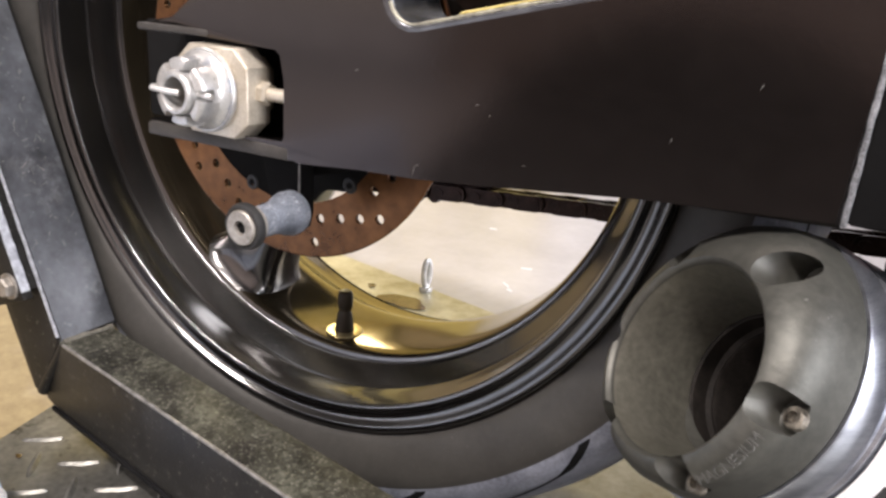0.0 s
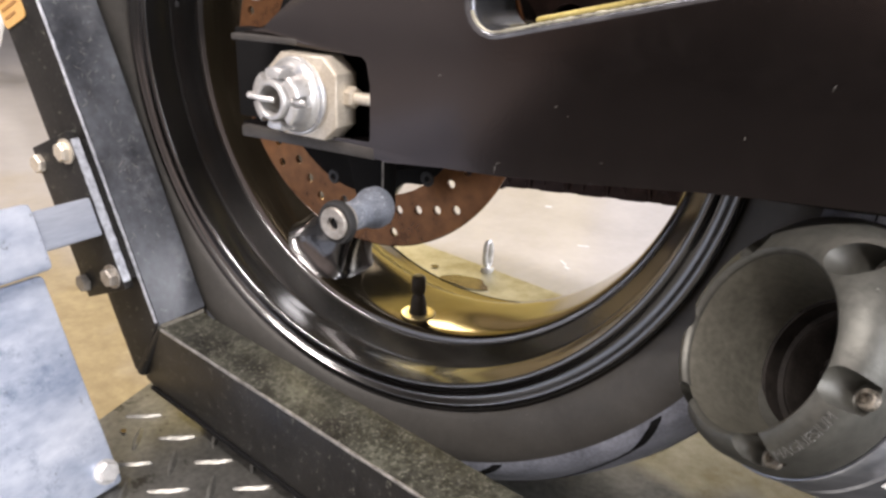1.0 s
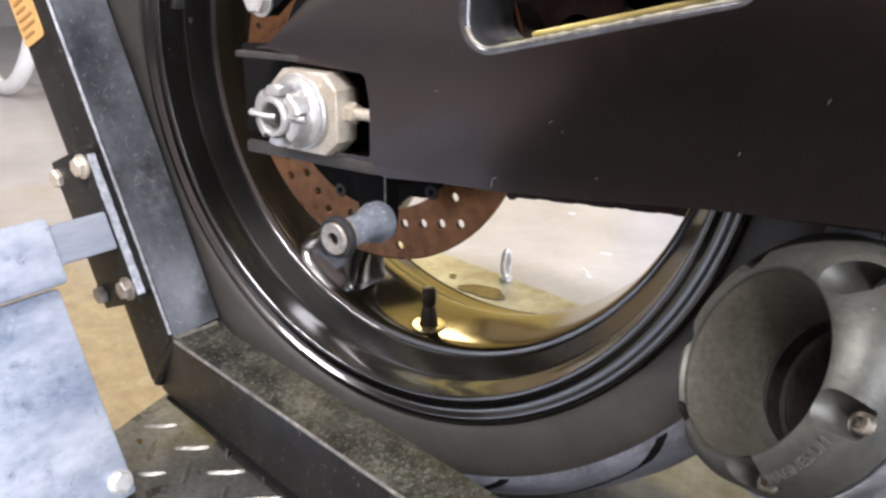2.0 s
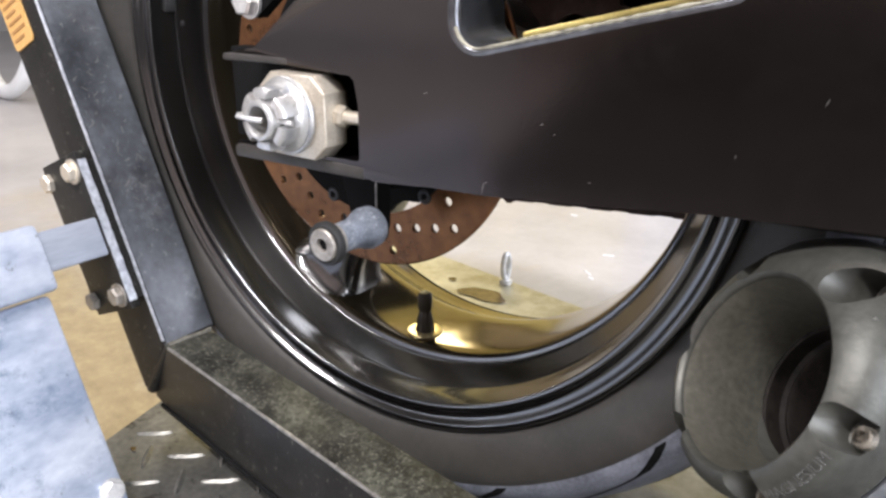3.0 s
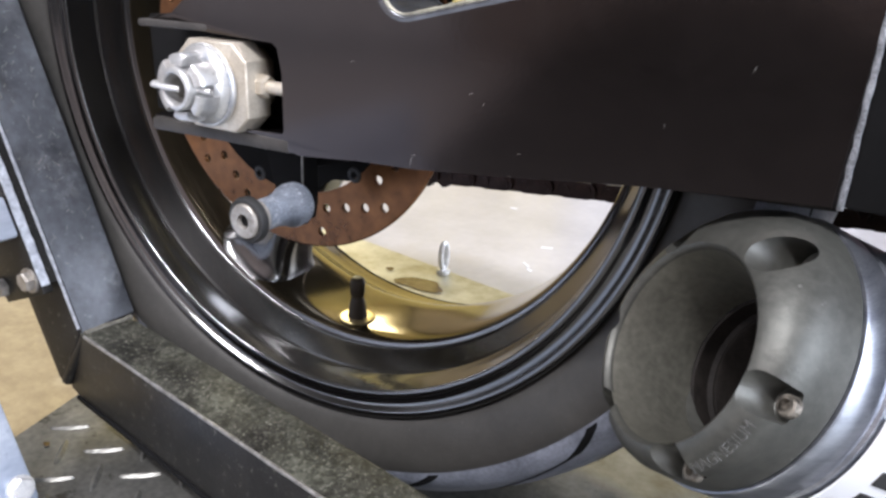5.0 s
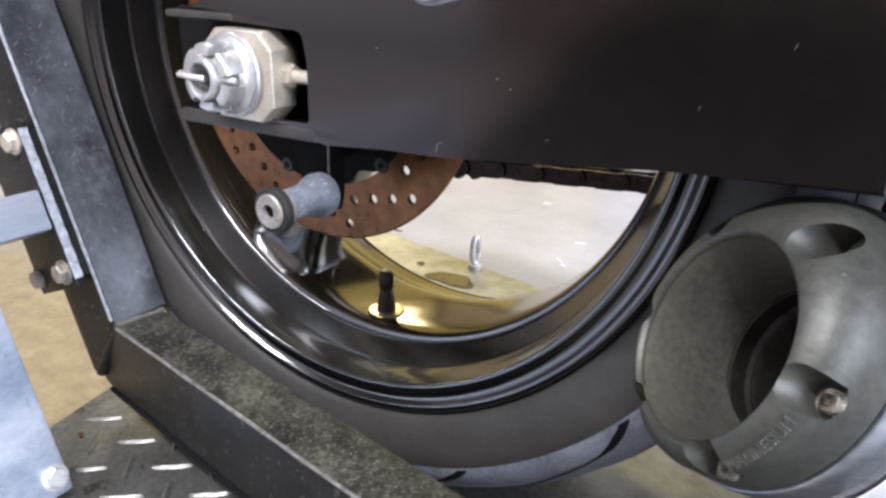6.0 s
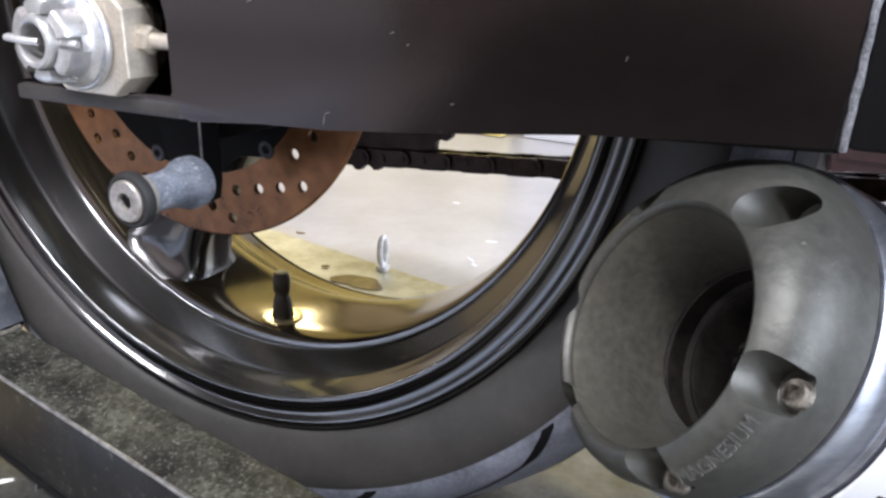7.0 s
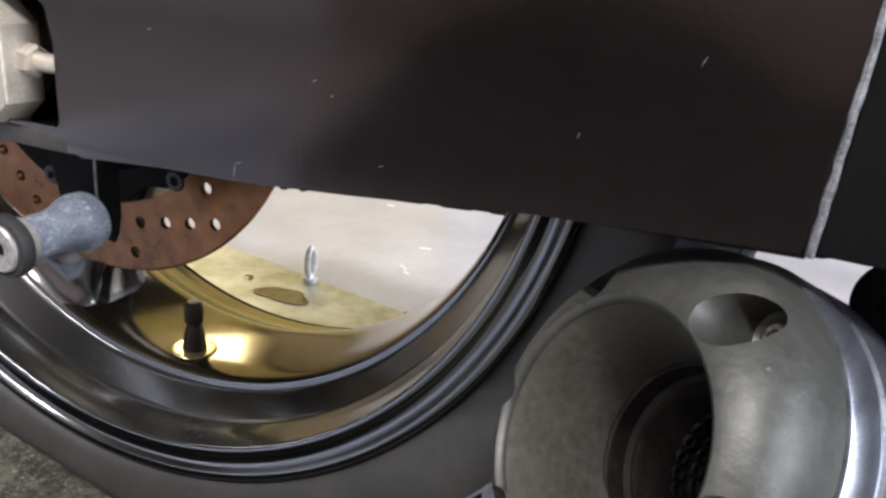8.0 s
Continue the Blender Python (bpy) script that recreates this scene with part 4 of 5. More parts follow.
def swingarm():
    top = [(-0.0416, 0.3185), (-0.0416, 0.3155), (-0.010, 0.3155), (0.0515, 0.3150), (0.0555, 0.3120), (0.0580, 0.3000), (0.0580, 0.2720), (0.0560, 0.2690),
           (-0.0385, 0.2690), (-0.0385, 0.2630), (-0.034, 0.2618), (0.060, 0.2615), (0.0650, 0.2635), (0.1000, 0.2650), (0.1320, 0.2665), (0.1730, 0.2705), (0.2270, 0.2768), (0.2945, 0.2800),
           (0.2945, 0.3500), (0.2880, 0.4100), (0.2000, 0.4050), (0.1000, 0.4000), (0.0400, 0.3650), (0.0157, 0.3465), (0.0024, 0.3365), (-0.0080, 0.3290), (-0.0170, 0.3225), (-0.0225, 0.3198)]
    bm = bmesh.new()
    outline(bm, top, -0.066, -0.024, bevel=0.0018)
    ob = part("swingarm", bm, M_ARM, bike, "satin black boxed swingarm with fine scratches", smooth=40)
    # lightening window with a bare bevelled edge
    win = rounded([(0.1135, 0.3288, 0.0105), (0.2320, 0.3565, 0.004), (0.2200, 0.3760, 0.006), (0.1150, 0.3860, 0.008)])
    n = len(win)
    out = []
    for k in range(n):
        d = (Vector(win[(k + 1) % n]) - Vector(win[k - 1])).normalized()
        out.append(Vector((d.y, -d.x)))
    mid = sum((Vector(w) for w in win), Vector((0, 0))) / n
    if out[0].dot(Vector(win[0]) - mid) < 0:
        out = [-o for o in out]

    def grown(by, y):
        return [(w[0] + o.x * by, y, w[1] + o.y * by) for w, o in zip(win, out)]
    FILLET = 0.0042
    cutter = bmesh.new()
    outline(cutter, [(x, z) for x, y, z in grown(FILLET, 0)], -0.1, 0.01)
    cut(ob, cutter, 40)
    bm = bmesh.new()
    rows = []
    for k in range(8):
        a = radians(90 * k / 7)
        rows.append([bm.verts.new(p) for p in grown(FILLET * (1 - math.sin(a)), -0.0661 + FILLET * (1 - math.cos(a)))])
    for y in (-0.050, -0.036, -0.0255):
        rows.append([bm.verts.new(p) for p in grown(0.0, y)])
    rows.append([bm.verts.new(p) for p in grown(FILLET, -0.0245)])
    for r0, r1 in zip(rows[:-1], rows[1:]):
        for k in range(n):
            bm.faces.new((r0[k], r0[(k + 1) % n], r1[(k + 1) % n], r1[k]))
    part("window_wall", bm, M_POLISH, ob, "smooth grey rounded wall of the swingarm window", smooth=60)
    # paint rubbed through along the foot of the window
    edge_pts = [p for p in grown(FILLET * 0.30, -0.0661 + FILLET * 0.30)]
    low = sorted(range(n), key=lambda k: edge_pts[k][0] + (0.5 if edge_pts[k][2] > 0.3285 + 0.234 * (edge_pts[k][0] - 0.1135) + 0.011 else 0))
    low = [edge_pts[k] for k in low if edge_pts[k][2] <= 0.3285 + 0.234 * (edge_pts[k][0] - 0.1135) + 0.011]
    run = []
    for p, q in zip(low[:-1], low[1:]):
        steps = max(1, int((Vector(q) - Vector(p)).length / 0.002))
        run += [Vector(p).lerp(Vector(q), i / steps) for i in range(steps)]
    rnd = random.Random(12)
    wob = [rnd.uniform(0.45, 1.0) for _ in run]
    bm = bmesh.new()
    sweep(bm, run, lambda u: 0.0012 * wob[round(u * (len(run) - 1))], 7)
    part("rubbed_edge", bm, M_RUBBED, ob, "pale rubbed-through lower edge of the window")
    # worn front weld seam
    bm = bmesh.new()
    rnd = random.Random(9)
    pts = [(0.2952 + rnd.uniform(-0.0002, 0.0002), -0.0653, 0.281 + 0.0035 * k) for k in range(31)]
    wob = [rnd.uniform(0.3, 1.0) for _ in pts]
    sweep(bm, pts, lambda u: 0.0013 * (0.65 + 0.35 * wob[round(u * 30)]), 8)
    part("weld_seam", bm, M_SEAM, ob, "scuffed weld seam with paint rubbed off")
    # fine scratches in the paint
    for x, z, length, tilt in ((0.158, 0.302, 0.0025, 25), (0.130, 0.270, 0.006, 80), (0.1315, 0.2725, 0.003, 20), (0.164, 0.2985, 0.0012, 40), (0.236, 0.300, 0.002, 75), (0.181, 0.281, 0.002, 15), (0.098, 0.309, 0.003, 10), (0.262, 0.322, 0.003, 68)):
        bm = bmesh.new()
        dx, dz = math.cos(radians(tilt)) * length / 2, math.sin(radians(tilt)) * length / 2
        pts = [(x + dx * f, -0.0660, z + dz * f + 0.0003 * (1 - f * f)) for f in (-1, -0.5, 0, 0.5, 1)]
        sweep(bm, pts, lambda u: 0.00014 * (1.05 - abs(2 * u - 1)), 5)
        part("scratch", bm, M_EDGE, ob)
    # dark pivot casting ahead of the arm
    bm = bmesh.new()
    box(bm, 0.2961, 0.46, -0.0655, 0.230, 0.2815, 0.43, bevel=0.0015)
    part("pivot_casting", bm, M_GROOVE, ob)
    # unseen engine and frame bulk ahead of the pivot, added to block doorway light
    bm = bmesh.new()
    box(bm, 0.4700, 0.98, -0.060, 0.320, 0.075, 0.62, bevel=0.04, seg=3)
    part("engine_light_block", bm, M_GROOVE, bike, "unseen dark engine and frame bulk that blocks doorway light")
    # inner plate behind the axle slot
    bm = bmesh.new()
    box(bm, -0.0710, 0.0575, -0.0385, -0.0262, 0.2640, 0.3180, bevel=0.001)
    part("slot_backing", bm, M_GROOVE, ob)
    # folded lips above and below the axle slot, dying into the side of the arm
    for nm, x0, x1, z0, z1, w in (("lower_lip", -0.0335, 0.0590, 0.2618, 0.2682, 0.0050), ("upper_lip", -0.0375, 0.0080, 0.3150, 0.3186, 0.0050)):
        bm = bmesh.new()
        vs = [bm.verts.new((x, y, z)) for x, yf in ((x0, -0.0663 - w), (x1, -0.0662)) for y in (yf, -0.0450) for z in (z0, z1)]
        for q in ((0, 1, 3, 2), (4, 6, 7, 5), (0, 4, 5, 1), (2, 3, 7, 6), (0, 2, 6, 4), (1, 5, 7, 3)):
            bm.faces.new([vs[k] for k in q])
        bmesh.ops.bevel(bm, geom=list(bm.edges), offset=0.0010, segments=2, profile=0.5, affect="EDGES")
        part(nm, bm, M_LIP, ob, "dusty folded lip beside the axle slot")
    # gold-coloured strip along the foot of the window, at its far side
    bm = bmesh.new()
    tilt = math.atan2(0.3565 - 0.3288, 0.2320 - 0.1135)
    box(bm, 0.021, 0.112, -0.0430, -0.0262, 0.0002, 0.0030, Matrix.Translation((0.1135, 0, 0.3288)) @ Matrix.Rotation(-tilt, 4, "Y"), bevel=0.0012)
    part("inner_flange", bm, M_GOLD, ob, "gold-coloured strip inside the window")
    # the arm's unseen other side, beyond the wheel, added to darken barrel reflections
    bm = bmesh.new()
    outline(bm, [(-0.0416, 0.2650), (0.1000, 0.2680), (0.2270, 0.2790), (0.3000, 0.2800), (0.3000, 0.4100), (0.2000, 0.4050), (0.1000, 0.3950), (0.0400, 0.3600), (-0.0416, 0.3200)], 0.1900, 0.2300, bevel=0.0018)
    part("unseen_far_arm", bm, M_ARM, ob)


swingarm()


def axle():
    AX, AZ = 0.0135, 0.2905
    F = Matrix.Translation((AX, -0.062, AZ)) @ Matrix.Rotation(radians(90), 4, "X")      # local z points out of the wheel
    bm = bmesh.new()
    s, q = 0.0225, 0.0085
    pts = [(-s, -s + q), (-s + q, -s), (s - q, -s), (s, -s + q), (s, s - q), (s - q, s), (-s + q, s), (-s, s - q)]
    outline(bm, [(AX + 0.0022 + x * 1.05, AZ - 0.0002 + z * 0.96) for x, z in pts], -0.0725, -0.0560, bevel=0.0012)
    outline(bm, [(AX - 0.004 + x * 0.7, AZ + z * 0.7) for x, z in pts], -0.0565, -0.0388)
    block = part("axle_block", bm, M_CAST, bike, "yellowed zinc chain adjuster block")
    bm = bmesh.new()
    lathe(bm, [(0.010, 0.0108), (0.0196, 0.0108), (0.0203, 0.0114), (0.0204, 0.0128), (0.0198, 0.0138), (0.0160, 0.0142)], 56, m=F)
    part("axle_washer", bm, M_NUT, block, "stained zinc washer flange")
    bm = bmesh.new()
    lathe(bm, [(0.0190, 0.0138), (0.0189, 0.0150), (0.0178, 0.0164), (0.0166, 0.0178), (0.0160, 0.0196), (0.0158, 0.0212), (0.0100, 0.0212)], 56, m=F)
    nut = part("axle_nut", bm, M_NUT, block, "stained zinc castle nut with split pin")
    for k in range(6):
        a0 = radians(60 * k + 10)
        bm = bmesh.new()
        lathe(bm, [(0.0112, 0.0180), (0.0166, 0.0180), (0.0163, 0.0262), (0.0157, 0.0280), (0.0144, 0.0290), (0.0112, 0.0288)], 7, closed=True, m=F, start=a0, sweep=radians(40))
        bmesh.ops.holes_fill(bm, edges=[e for e in bm.edges if e.is_boundary])
        bmesh.ops.recalc_face_normals(bm, faces=bm.faces)
        part("castle_lug", bm, M_NUT, nut, smooth=50)
    bm = bmesh.new()
    lathe(bm, [(0.0072, 0.0296), (0.0074, 0.0312), (0.0082, 0.0318), (0.0096, 0.0316), (0.0103, 0.0306), (0.0104, 0.018)], 40, m=F)
    lathe(bm, [(0.0072, 0.0296), (0.0070, 0.010), (1e-5, 0.010)], 40, m=F)
    part("hollow_axle", bm, M_NUT, block, "hollow axle end")
    bm = bmesh.new()
    sweep(bm, [F @ Vector((-0.0172, 0.0006, 0.0240)), F @ Vector((-0.0176, 0.0008, 0.0285)), F @ Vector((-0.0150, 0.0008, 0.0312)), F @ Vector((-0.0060, 0.0004, 0.0312)), F @ Vector((0.0010, 0.0000, 0.0290))], 0.0014, 9)
    sweep(bm, [F @ Vector((0.0090, 0.0004, 0.0262)), F @ Vector((0.0150, 0.0002, 0.0258)), F @ Vector((0.0182, 0.0000, 0.0252))], 0.0013, 9)
    part("split_pin", bm, M_STEEL, nut, "bright bent split pin")
    bm = bmesh.new()
    m = Matrix.Translation((0.036, -0.0615, 0.2915)) @ Matrix.Rotation(radians(90), 4, "Y")
    rod(bm, 0.0033, 0.0, 0.026, m, 20)
    hexhead(bm, 0.0058, 0.002, 0.008, m)
    part("adjuster_bolt", bm, M_CAST, block, "pale zinc adjuster bolt")


axle()


def spool():
    F = Matrix.Translation((0.0525, -0.052, 0.2325)) @ Matrix.Rotation(radians(90), 4, "X") @ Matrix.Rotation(radians(0), 4, "Z")
    bm = bmesh.new()
    lathe(bm, [(1e-5, 0.001), (0.0106, 0.001), (0.0114, 0.0025), (0.0116, 0.0070), (0.0108, 0.0100), (0.0090, 0.0140), (0.0080, 0.0195), (0.0079, 0.028), (0.0088, 0.0334), (1e-5, 0.0334)], 40, m=F)
    ob = part("paddock_spool", bm, M_SPOOL, bike, "scuffed grey nylon paddock-stand spool")
    bm = bmesh.new()
    lathe(bm, [(0.006, 0.0335), (0.0104, 0.0335), (0.0113, 0.0343), (0.0115, 0.0368), (0.0108, 0.0385), (0.0094, 0.0390), (0.0088, 0.0378), (0.006, 0.0378)], 40, closed=True, m=F)
    part("collar", bm, M_RUBBER, ob, "black rubber end collar")
    bm = bmesh.new()
    lathe(bm, [(0.0087, 0.030), (0.0087, 0.0393), (0.0080, 0.0402), (0.0036, 0.0402), (0.0032, 0.0370), (1e-5, 0.0365)], 40, m=F)
    part("screw", bm, M_DULL, ob, "dull steel hex-socket screw")
    # Black plug that paints shade into the screw's hex hole.
    bm = bmesh.new()
    rod(bm, 0.0030, 0.0366, 0.0384, F, 6)
    part("socket", bm, M_GROOVE, ob, "black plug painting shade into the hex socket")
    # bracket that carries the spool and the caliper
    bm = bmesh.new()
    outline(bm, [(0.022, 0.2610), (0.0500, 0.2610), (0.0500, 0.2280), (0.048, 0.2190), (0.040, 0.2170), (0.030, 0.2300)], -0.046, -0.034, bevel=0.0015)
    part("spool_bracket", bm, M_GROOVE, ob)
    # Thin pale line down the bracket's edge.
    bm = bmesh.new()
    sweep(bm, [(0.0492, -0.0458, 0.2600), (0.0494, -0.0462, 0.2480), (0.0494, -0.0462, 0.2360), (0.0486, -0.0462, 0.2270), (0.0470, -0.0460, 0.2205)], 0.0005, 6)
    part("bracket_edge_line", bm, M_EDGE, ob, "thin pale line along the edge of the bracket")
    bm = bmesh.new()
    outline(bm, [(0.000, 0.2900), (0.098, 0.2900), (0.090, 0.2600), (0.060, 0.2500), (0.034, 0.2420), (0.012, 0.2500)], -0.030, -0.012, bevel=0.003)
    part("caliper_bracket", bm, M_GROOVE, bike, "black rear caliper bracket")


spool()


def chain():
    run = bike
    y = 0.150
    p0, p1 = Vector((-0.035, y, 0.1945)), Vector((0.42, y, 0.2335))
    d = (p1 - p0).normalized()
    n = int((p1 - p0).length / 0.0159)
    rot = math.degrees(math.atan2(d.z, d.x))

    def link(width, name):
        bm = bmesh.new()
        pts = []
        for k in range(14):
            a = math.pi / 2 + math.pi * k / 13
            pts.append((-0.0079 + 0.0062 * math.cos(a), 0.0060 * math.sin(a)))
        for k in range(14):
            a = -math.pi / 2 + math.pi * k / 13
            pts.append((0.0079 + 0.0062 * math.cos(a), 0.0060 * math.sin(a)))
        pts = [(x, z * (0.72 if abs(x) < 0.004 else 1.0)) for x, z in pts]
        outline(bm, pts, -width - 0.0012, -width + 0.0012)
        outline(bm, pts, width - 0.0012, width + 0.0012)
        for sx in (-0.0079, 0.0079):
            rod(bm, 0.0034, -width - 0.002, width + 0.002, Matrix.Translation((sx, 0, 0)) @ ALONG_Y, 12)
        return finish(bm, name, M_CHAIN, 40)
    me = [link(0.0065, "outer_link"), link(0.0042, "inner_link")]
    bm = bmesh.new()
    rod(bm, 0.0022, -0.004, 0.004, Matrix.Translation(p0) @ ALONG_Y, 8)
    holder = part("chain", bm, M_CHAIN, run, "oily brown drive chain run")
    for k in range(n):
        o = new("chain_link", me[k % 2])
        o.parent = holder
        o.matrix_basis = Matrix.Translation(p0 + d * (0.0159 * (k + 0.5))) @ Matrix.Rotation(radians(-rot), 4, "Y")
    bm = bmesh.new()
    teeth = 44
    rings = []
    for k in range(teeth * 4):
        a = 2 * math.pi * k / (teeth * 4)
        r = (0.1085, 0.1125, 0.1125, 0.1085)[k % 4]
        rings.append((r * math.cos(a), 0.3 + r * math.sin(a)))
    outline(bm, rings, 0.147, 0.153)
    ob = part("sprocket", bm, M_CHAIN, run, "oily toothed rear sprocket")
    cutter = bmesh.new()
    for k in range(5):
        a = radians(72 * k + 15)
        rod(cutter, 0.017, 0.1, 0.2, Matrix.Translation((0.07 * math.cos(a), 0, 0.3 + 0.07 * math.sin(a))) @ ALONG_Y, 24)
    cut(ob, cutter, 30)


chain()


def brake_stay():
    """Torque stay behind the arm with its zinc bolt."""
    bm = bmesh.new()
    outline(bm, [(-0.058, 0.3350), (-0.046, 0.3350), (-0.020, 0.3560), (0.010, 0.3720), (0.010, 0.3860), (-0.030, 0.3700), (-0.058, 0.3500)], -0.0360, -0.0280, bevel=0.001)
    stay = part("brake_stay", bm, M_GROOVE, bike, "black brake stay behind the swingarm")
    bm = bmesh.new()
    m = Matrix.Translation((-0.0520, -0.0362, 0.3440)) @ Matrix.Rotation(radians(90), 4, "X")
    rod(bm, 0.0098, 0.0, 0.0016, m, 28)
    hexhead(bm, 0.0082, 0.0016, 0.0080, m)
    part("stay_bolt", bm, M_STEEL, stay, "bright zinc hexagon bolt")


brake_stay()


def balance_weight(x, y, z, w, h):
    bm = bmesh.new()
    m = axis_frame((x, y, z), (-x, 0, 0.3 - z), (0, 1, 0))
    box(bm, -w, w, -w * 1.3, w * 1.3, -0.0012, h, m, bevel=w * 0.35)
    part("balance_weight", bm, M_LEAD, wheel, "small dull balance weight on the rim")


balance_weight(-0.2098, 0.0285, 0.3222, 0.0016, 0.0012)
balance_weight(-0.2100, 0.0180, 0.3370, 0.0046, 0.0040)


# ---- the muffler ----
def muffler():
    C = Vector((0.2554, -0.0892, 0.2315))
    A = Vector((-0.6714, -0.6082, 0.4235)).normalized()
    F = axis_frame(C, A, Vector((0.5038, 0.0445, 0.8627)))        # local x towards the upper screw pocket, z out of the mouth
    lift = Vector((math.cos(radians(38)), math.sin(radians(38)), 0))

    def flat_side(a, z):
        """How far the lower side of the can is drawn in behind the mouth."""
        return -0.0080 * max(0.0, math.cos(a + radians(72))) * min(1.0, max(0.0, -z - 0.004) / 0.020)

    def oval(bm, rings, seg, closed=False):
        """A lathe whose rings drift upwards behind the mouth, as the can is not centred on its outlet."""
        vs = lathe(bm, rings, seg, closed=closed)
        for i, v in enumerate(vs):
            s_ = rings[i // seg][1]
            r_ = rings[i // seg][0]
            if r_ > 0.0385 or s_ < -0.036:
                a_ = math.atan2(v.co.y, v.co.x)
                v.co += lift * 0.0055 * min(1.0, max(0.0, -s_) / 0.018) + Vector((math.cos(a_), math.sin(a_), 0)) * flat_side(a_, s_)
        bmesh.ops.transform(bm, matrix=F, verts=vs)

    bm = bmesh.new()
    oval(bm, [(0.0350, -0.0022), (0.0358, -0.0006), (0.0368, 0.0), (0.0382, -0.0004), (0.0412, -0.0022), (0.0446, -0.0055), (0.0482, -0.0105), (0.0510, -0.0160), (0.0528, -0.0220), (0.0536, -0.0290),
              (0.0520, -0.0294), (0.0322, -0.0372), (0.0318, -0.0290), (0.0334, -0.0150), (0.0350, -0.0055)], 144, closed=True)
    cap = part("muffler_cap", bm, M_MAG, bike, "grey cast magnesium muffler end cap", smooth=35)
    bolts = []
    for k in range(6):
        a = radians((0, -66, -122, -182, -233, -294)[k])
        rb = (0.0440, 0.0436, 0.0428, 0.0425, 0.0425, 0.0420)[k]
        bolts.append(Vector((rb * math.cos(a), rb * math.sin(a), 0)) + lift * 0.0020)
    pockets = bmesh.new()
    for k, q in enumerate(bolts):
        g = (1.22, 1.0, 1.0, 1.0, 1.0, 1.0)[k]
        w = (1.0, 1.08, 1.05, 1.0, 1.05, 1.05)[k]
        low = (-0.0240, -0.0152, -0.0152, -0.0168, -0.0168, -0.0168)[k]
        lathe(pockets, [(1e-5, low), (0.0048 * g, low), (0.0058 * g, low + 0.0010), (0.0061 * g, -0.0105), (0.0064 * g * w ** 0.5, -0.0040), (0.0072 * g * w, 0.0010), (0.0076 * g * w, 0.03), (1e-5, 0.03)], 32, m=F @ Matrix.Translation(q))
    cut(cap, pockets, 35)
    for k, q in enumerate(bolts):
        m = F @ Matrix.Translation(q + Vector((0, 0, (-0.0241, -0.0153, -0.0153, -0.0169, -0.0169, -0.0169)[k])))
        bm = bmesh.new()
        lathe(bm, [(0.0036, 0.0), (0.0036, 0.0026), (0.0031, 0.0032), (0.0020, 0.0032), (0.0017, 0.0010), (1e-5, 0.0010)], 20, m=m)
        part("cap_screw", bm, M_SCREW, cap, "dirty steel socket screw")
    # lining of the mouth; the light and shade inside are put into its tone
    bm = bmesh.new()
    lathe(bm, [(0.0353, -0.0018), (0.0341, -0.0055), (0.0320, -0.0150), (0.0302, -0.0290), (0.0296, -0.0366), (0.0312, -0.0374), (0.0318, -0.0290), (0.0334, -0.0150), (0.0349, -0.0055)], 120, closed=True, m=F)
    part("mouth_lining", bm, M_MOUTH, cap, "inside of the outlet, toned for its light and shade", smooth=50)
    # inner pipe with punched holes
    bm = bmesh.new()
    lathe(bm, [(0.0295, -0.0368), (0.0284, -0.0374), (0.0280, -0.0440), (0.0262, -0.0452), (0.0250, -0.0448), (0.0242, -0.0460), (0.0236, -0.0560), (0.0226, -0.0580), (0.0226, -0.0900), (1e-5, -0.091)], 72, m=F)
    pipe = part("inner_pipe", bm, M_SOOT, cap, "sooty perforated inner pipe")
    bm = bmesh.new()
    for row in range(3):
        for k in range(26):
            a = 2 * math.pi * (k + 0.5 * (row % 2)) / 26
            m = F @ Matrix.Rotation(a, 4, "Z") @ Matrix.Translation((0.0224, 0, -0.0620 - 0.0085 * row)) @ Matrix.Rotation(radians(-90), 4, "Y")
            lathe(bm, [(0.0027, 0), (0.0023, 0.0010), (0.0016, 0.0006)], 8, m=m)
    tagged(part("punched_hole", bm, M_SOOT, pipe), kind="stuff")
    # can
    bm = bmesh.new()
    oval(bm, [(0.0522, -0.0300), (0.0541, -0.0302), (0.0545, -0.0312), (0.0545, -0.0420), (0.0538, -0.0430), (0.0538, -0.0445), (0.0546, -0.0455), (0.0556, -0.10), (0.0570, -0.20), (0.050, -0.23), (0.03, -0.25), (1e-5, -0.251)], 120)
    can = part("muffler_can", bm, M_CAN, cap, "bright brushed titanium muffler can", smooth=35)
    # rubber-bushed hanger on the upper side of the can
    bm = bmesh.new()
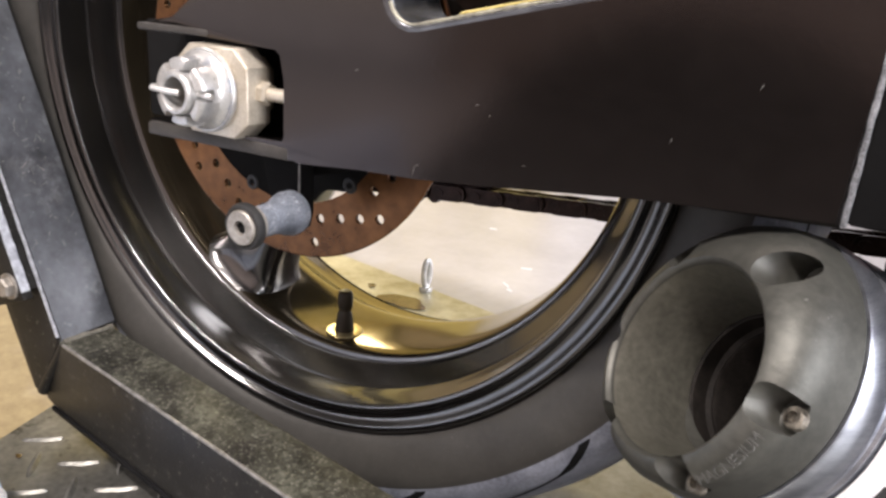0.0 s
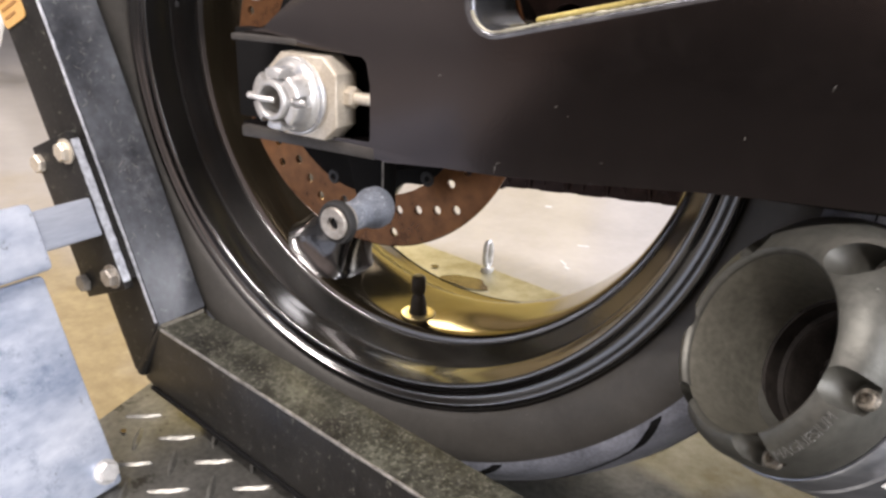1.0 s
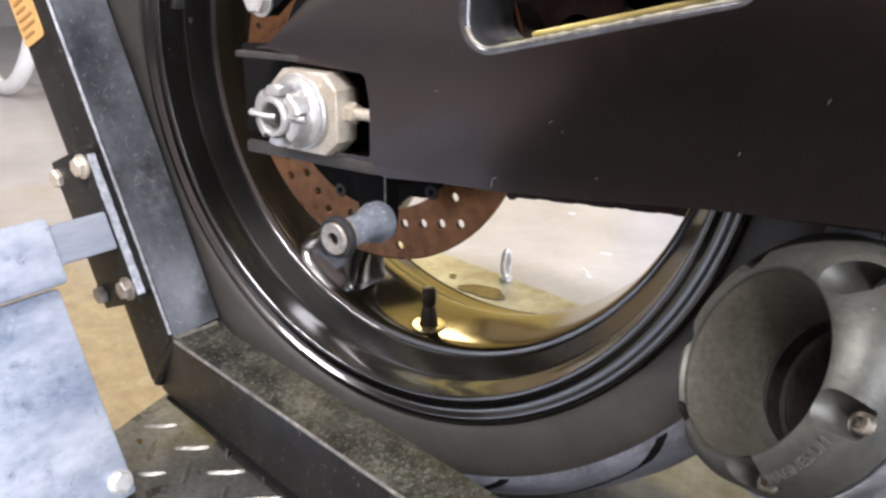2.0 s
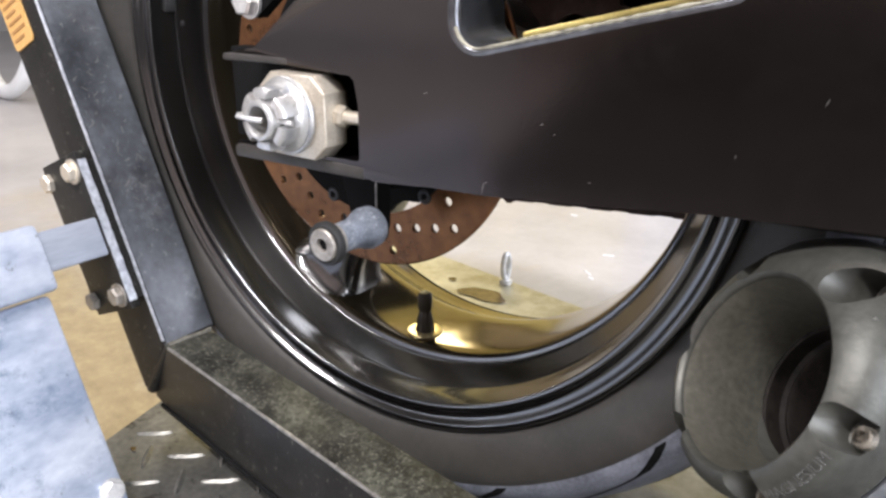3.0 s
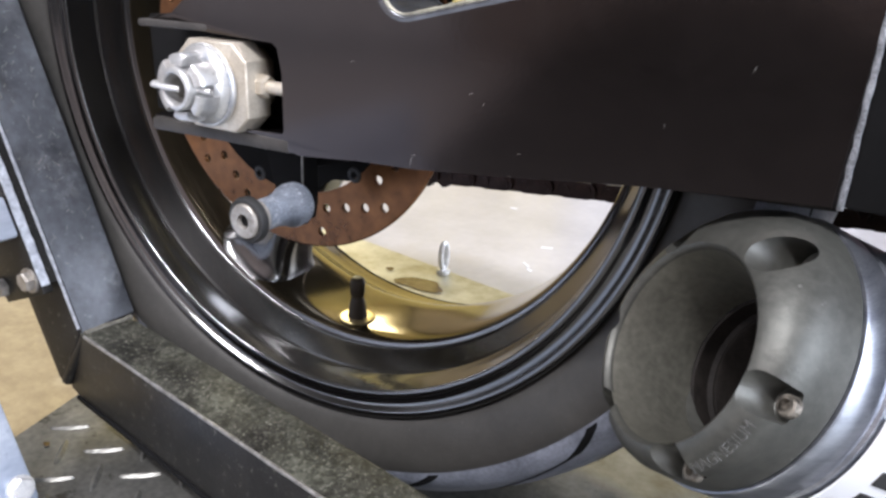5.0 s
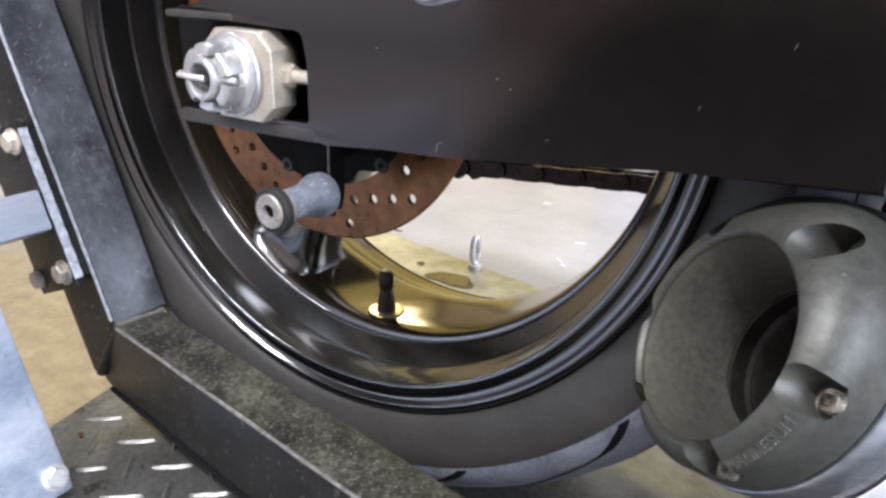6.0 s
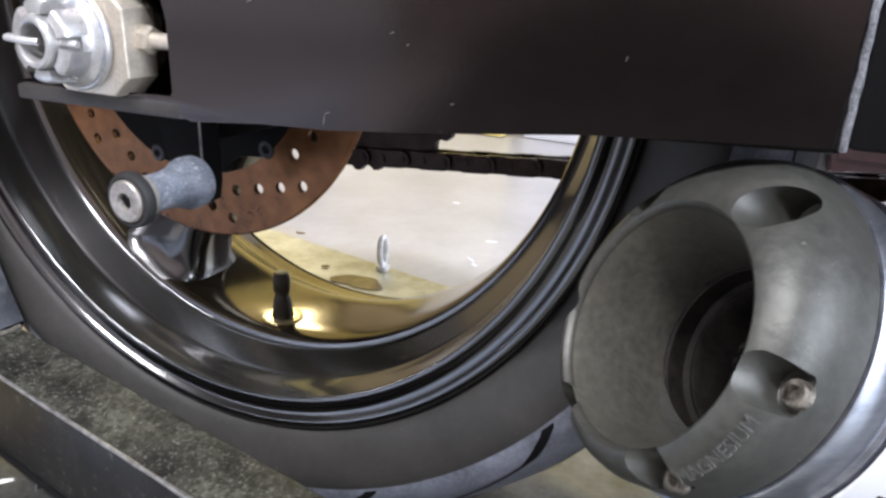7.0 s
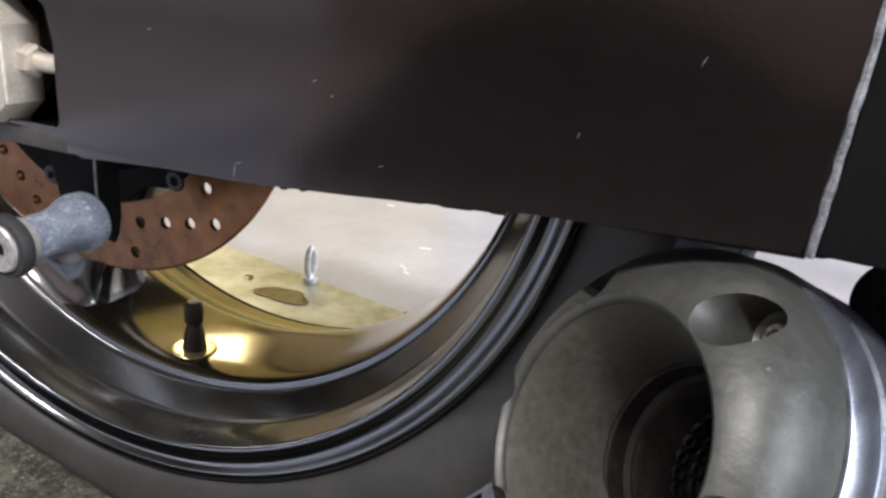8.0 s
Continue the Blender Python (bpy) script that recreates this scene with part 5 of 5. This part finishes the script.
    lathe(bm, [(0.0045, -0.008), (0.0112, -0.008), (0.0124, -0.0065), (0.0124, 0.0065), (0.0112, 0.008), (0.0045, 0.008)], 36, closed=True, m=axis_frame(Vector((0.3260, -0.0360, 0.2640)), Vector((-0.55, -0.80, 0.20)).normalized(), Vector((0, 0, 1))))
    part("hanger", bm, M_GROOVE, can, "black rubber-bushed hanger")
    # maker's badge on the can, as plain bars
    for lo, hi, w, mt, nm in ((0.0, 1.0, 0.0, M_WHITE, "badge"), (0.15, 0.30, 0.0006, M_RUBBER, "badge_bar"), (0.42, 0.57, 0.0006, M_RUBBER, "badge_bar"), (0.70, 0.85, 0.0006, M_RUBBER, "badge_bar")):
        bm = bmesh.new()
        rows = []
        for i in range(9):
            a = radians(-104 + 44 * (lo + (hi - lo) * i / 8))
            c = [Vector(((0.0555 + w + d + flat_side(a, h)) * math.cos(a), (0.0555 + w + d + flat_side(a, h)) * math.sin(a), h)) + lift * 0.0055 for h in ((-0.0470, -0.090) if not w else (-0.0580, -0.082)) for d in (0.0, 0.0008)]
            rows.append([bm.verts.new(F @ c[j]) for j in (0, 1, 3, 2)])
        for r0, r1 in zip(rows[:-1], rows[1:]):
            for j in range(4):
                bm.faces.new((r0[j], r0[(j + 1) % 4], r1[(j + 1) % 4], r1[j]))
        bm.faces.new(rows[0])
        bm.faces.new(rows[-1][::-1])
        part(nm, bm, mt, cap)
    # raised word round the shoulder of the cap
    cu = bpy.data.curves.new("word", "FONT")
    cu.body, cu.size, cu.extrude, cu.align_x = "MAGNESIUM", 0.0047, 0.0002, "CENTER"
    tmp = new("word", cu)
    bpy.context.view_layer.update()
    me = bpy.data.meshes.new_from_object(tmp.evaluated_get(bpy.context.evaluated_depsgraph_get()))
    bpy.data.objects.remove(tmp)
    mid = radians(-92)
    rr = 0.0440
    for v in me.vertices:
        x, y, z = v.co
        ang = mid + x / rr
        r = rr - (y - 0.0016) * 0.80
        h = -0.0046 + (y - 0.0016) * 0.70
        v.co = F @ Vector((r * math.cos(ang), r * math.sin(ang), h + z + 0.0004))
    me.materials.append(M_LETTER)
    ob = new("raised_word", me)
    ob.parent = cap
    ob["label"] = "pale raised lettering reading MAGNESIUM"


muffler()
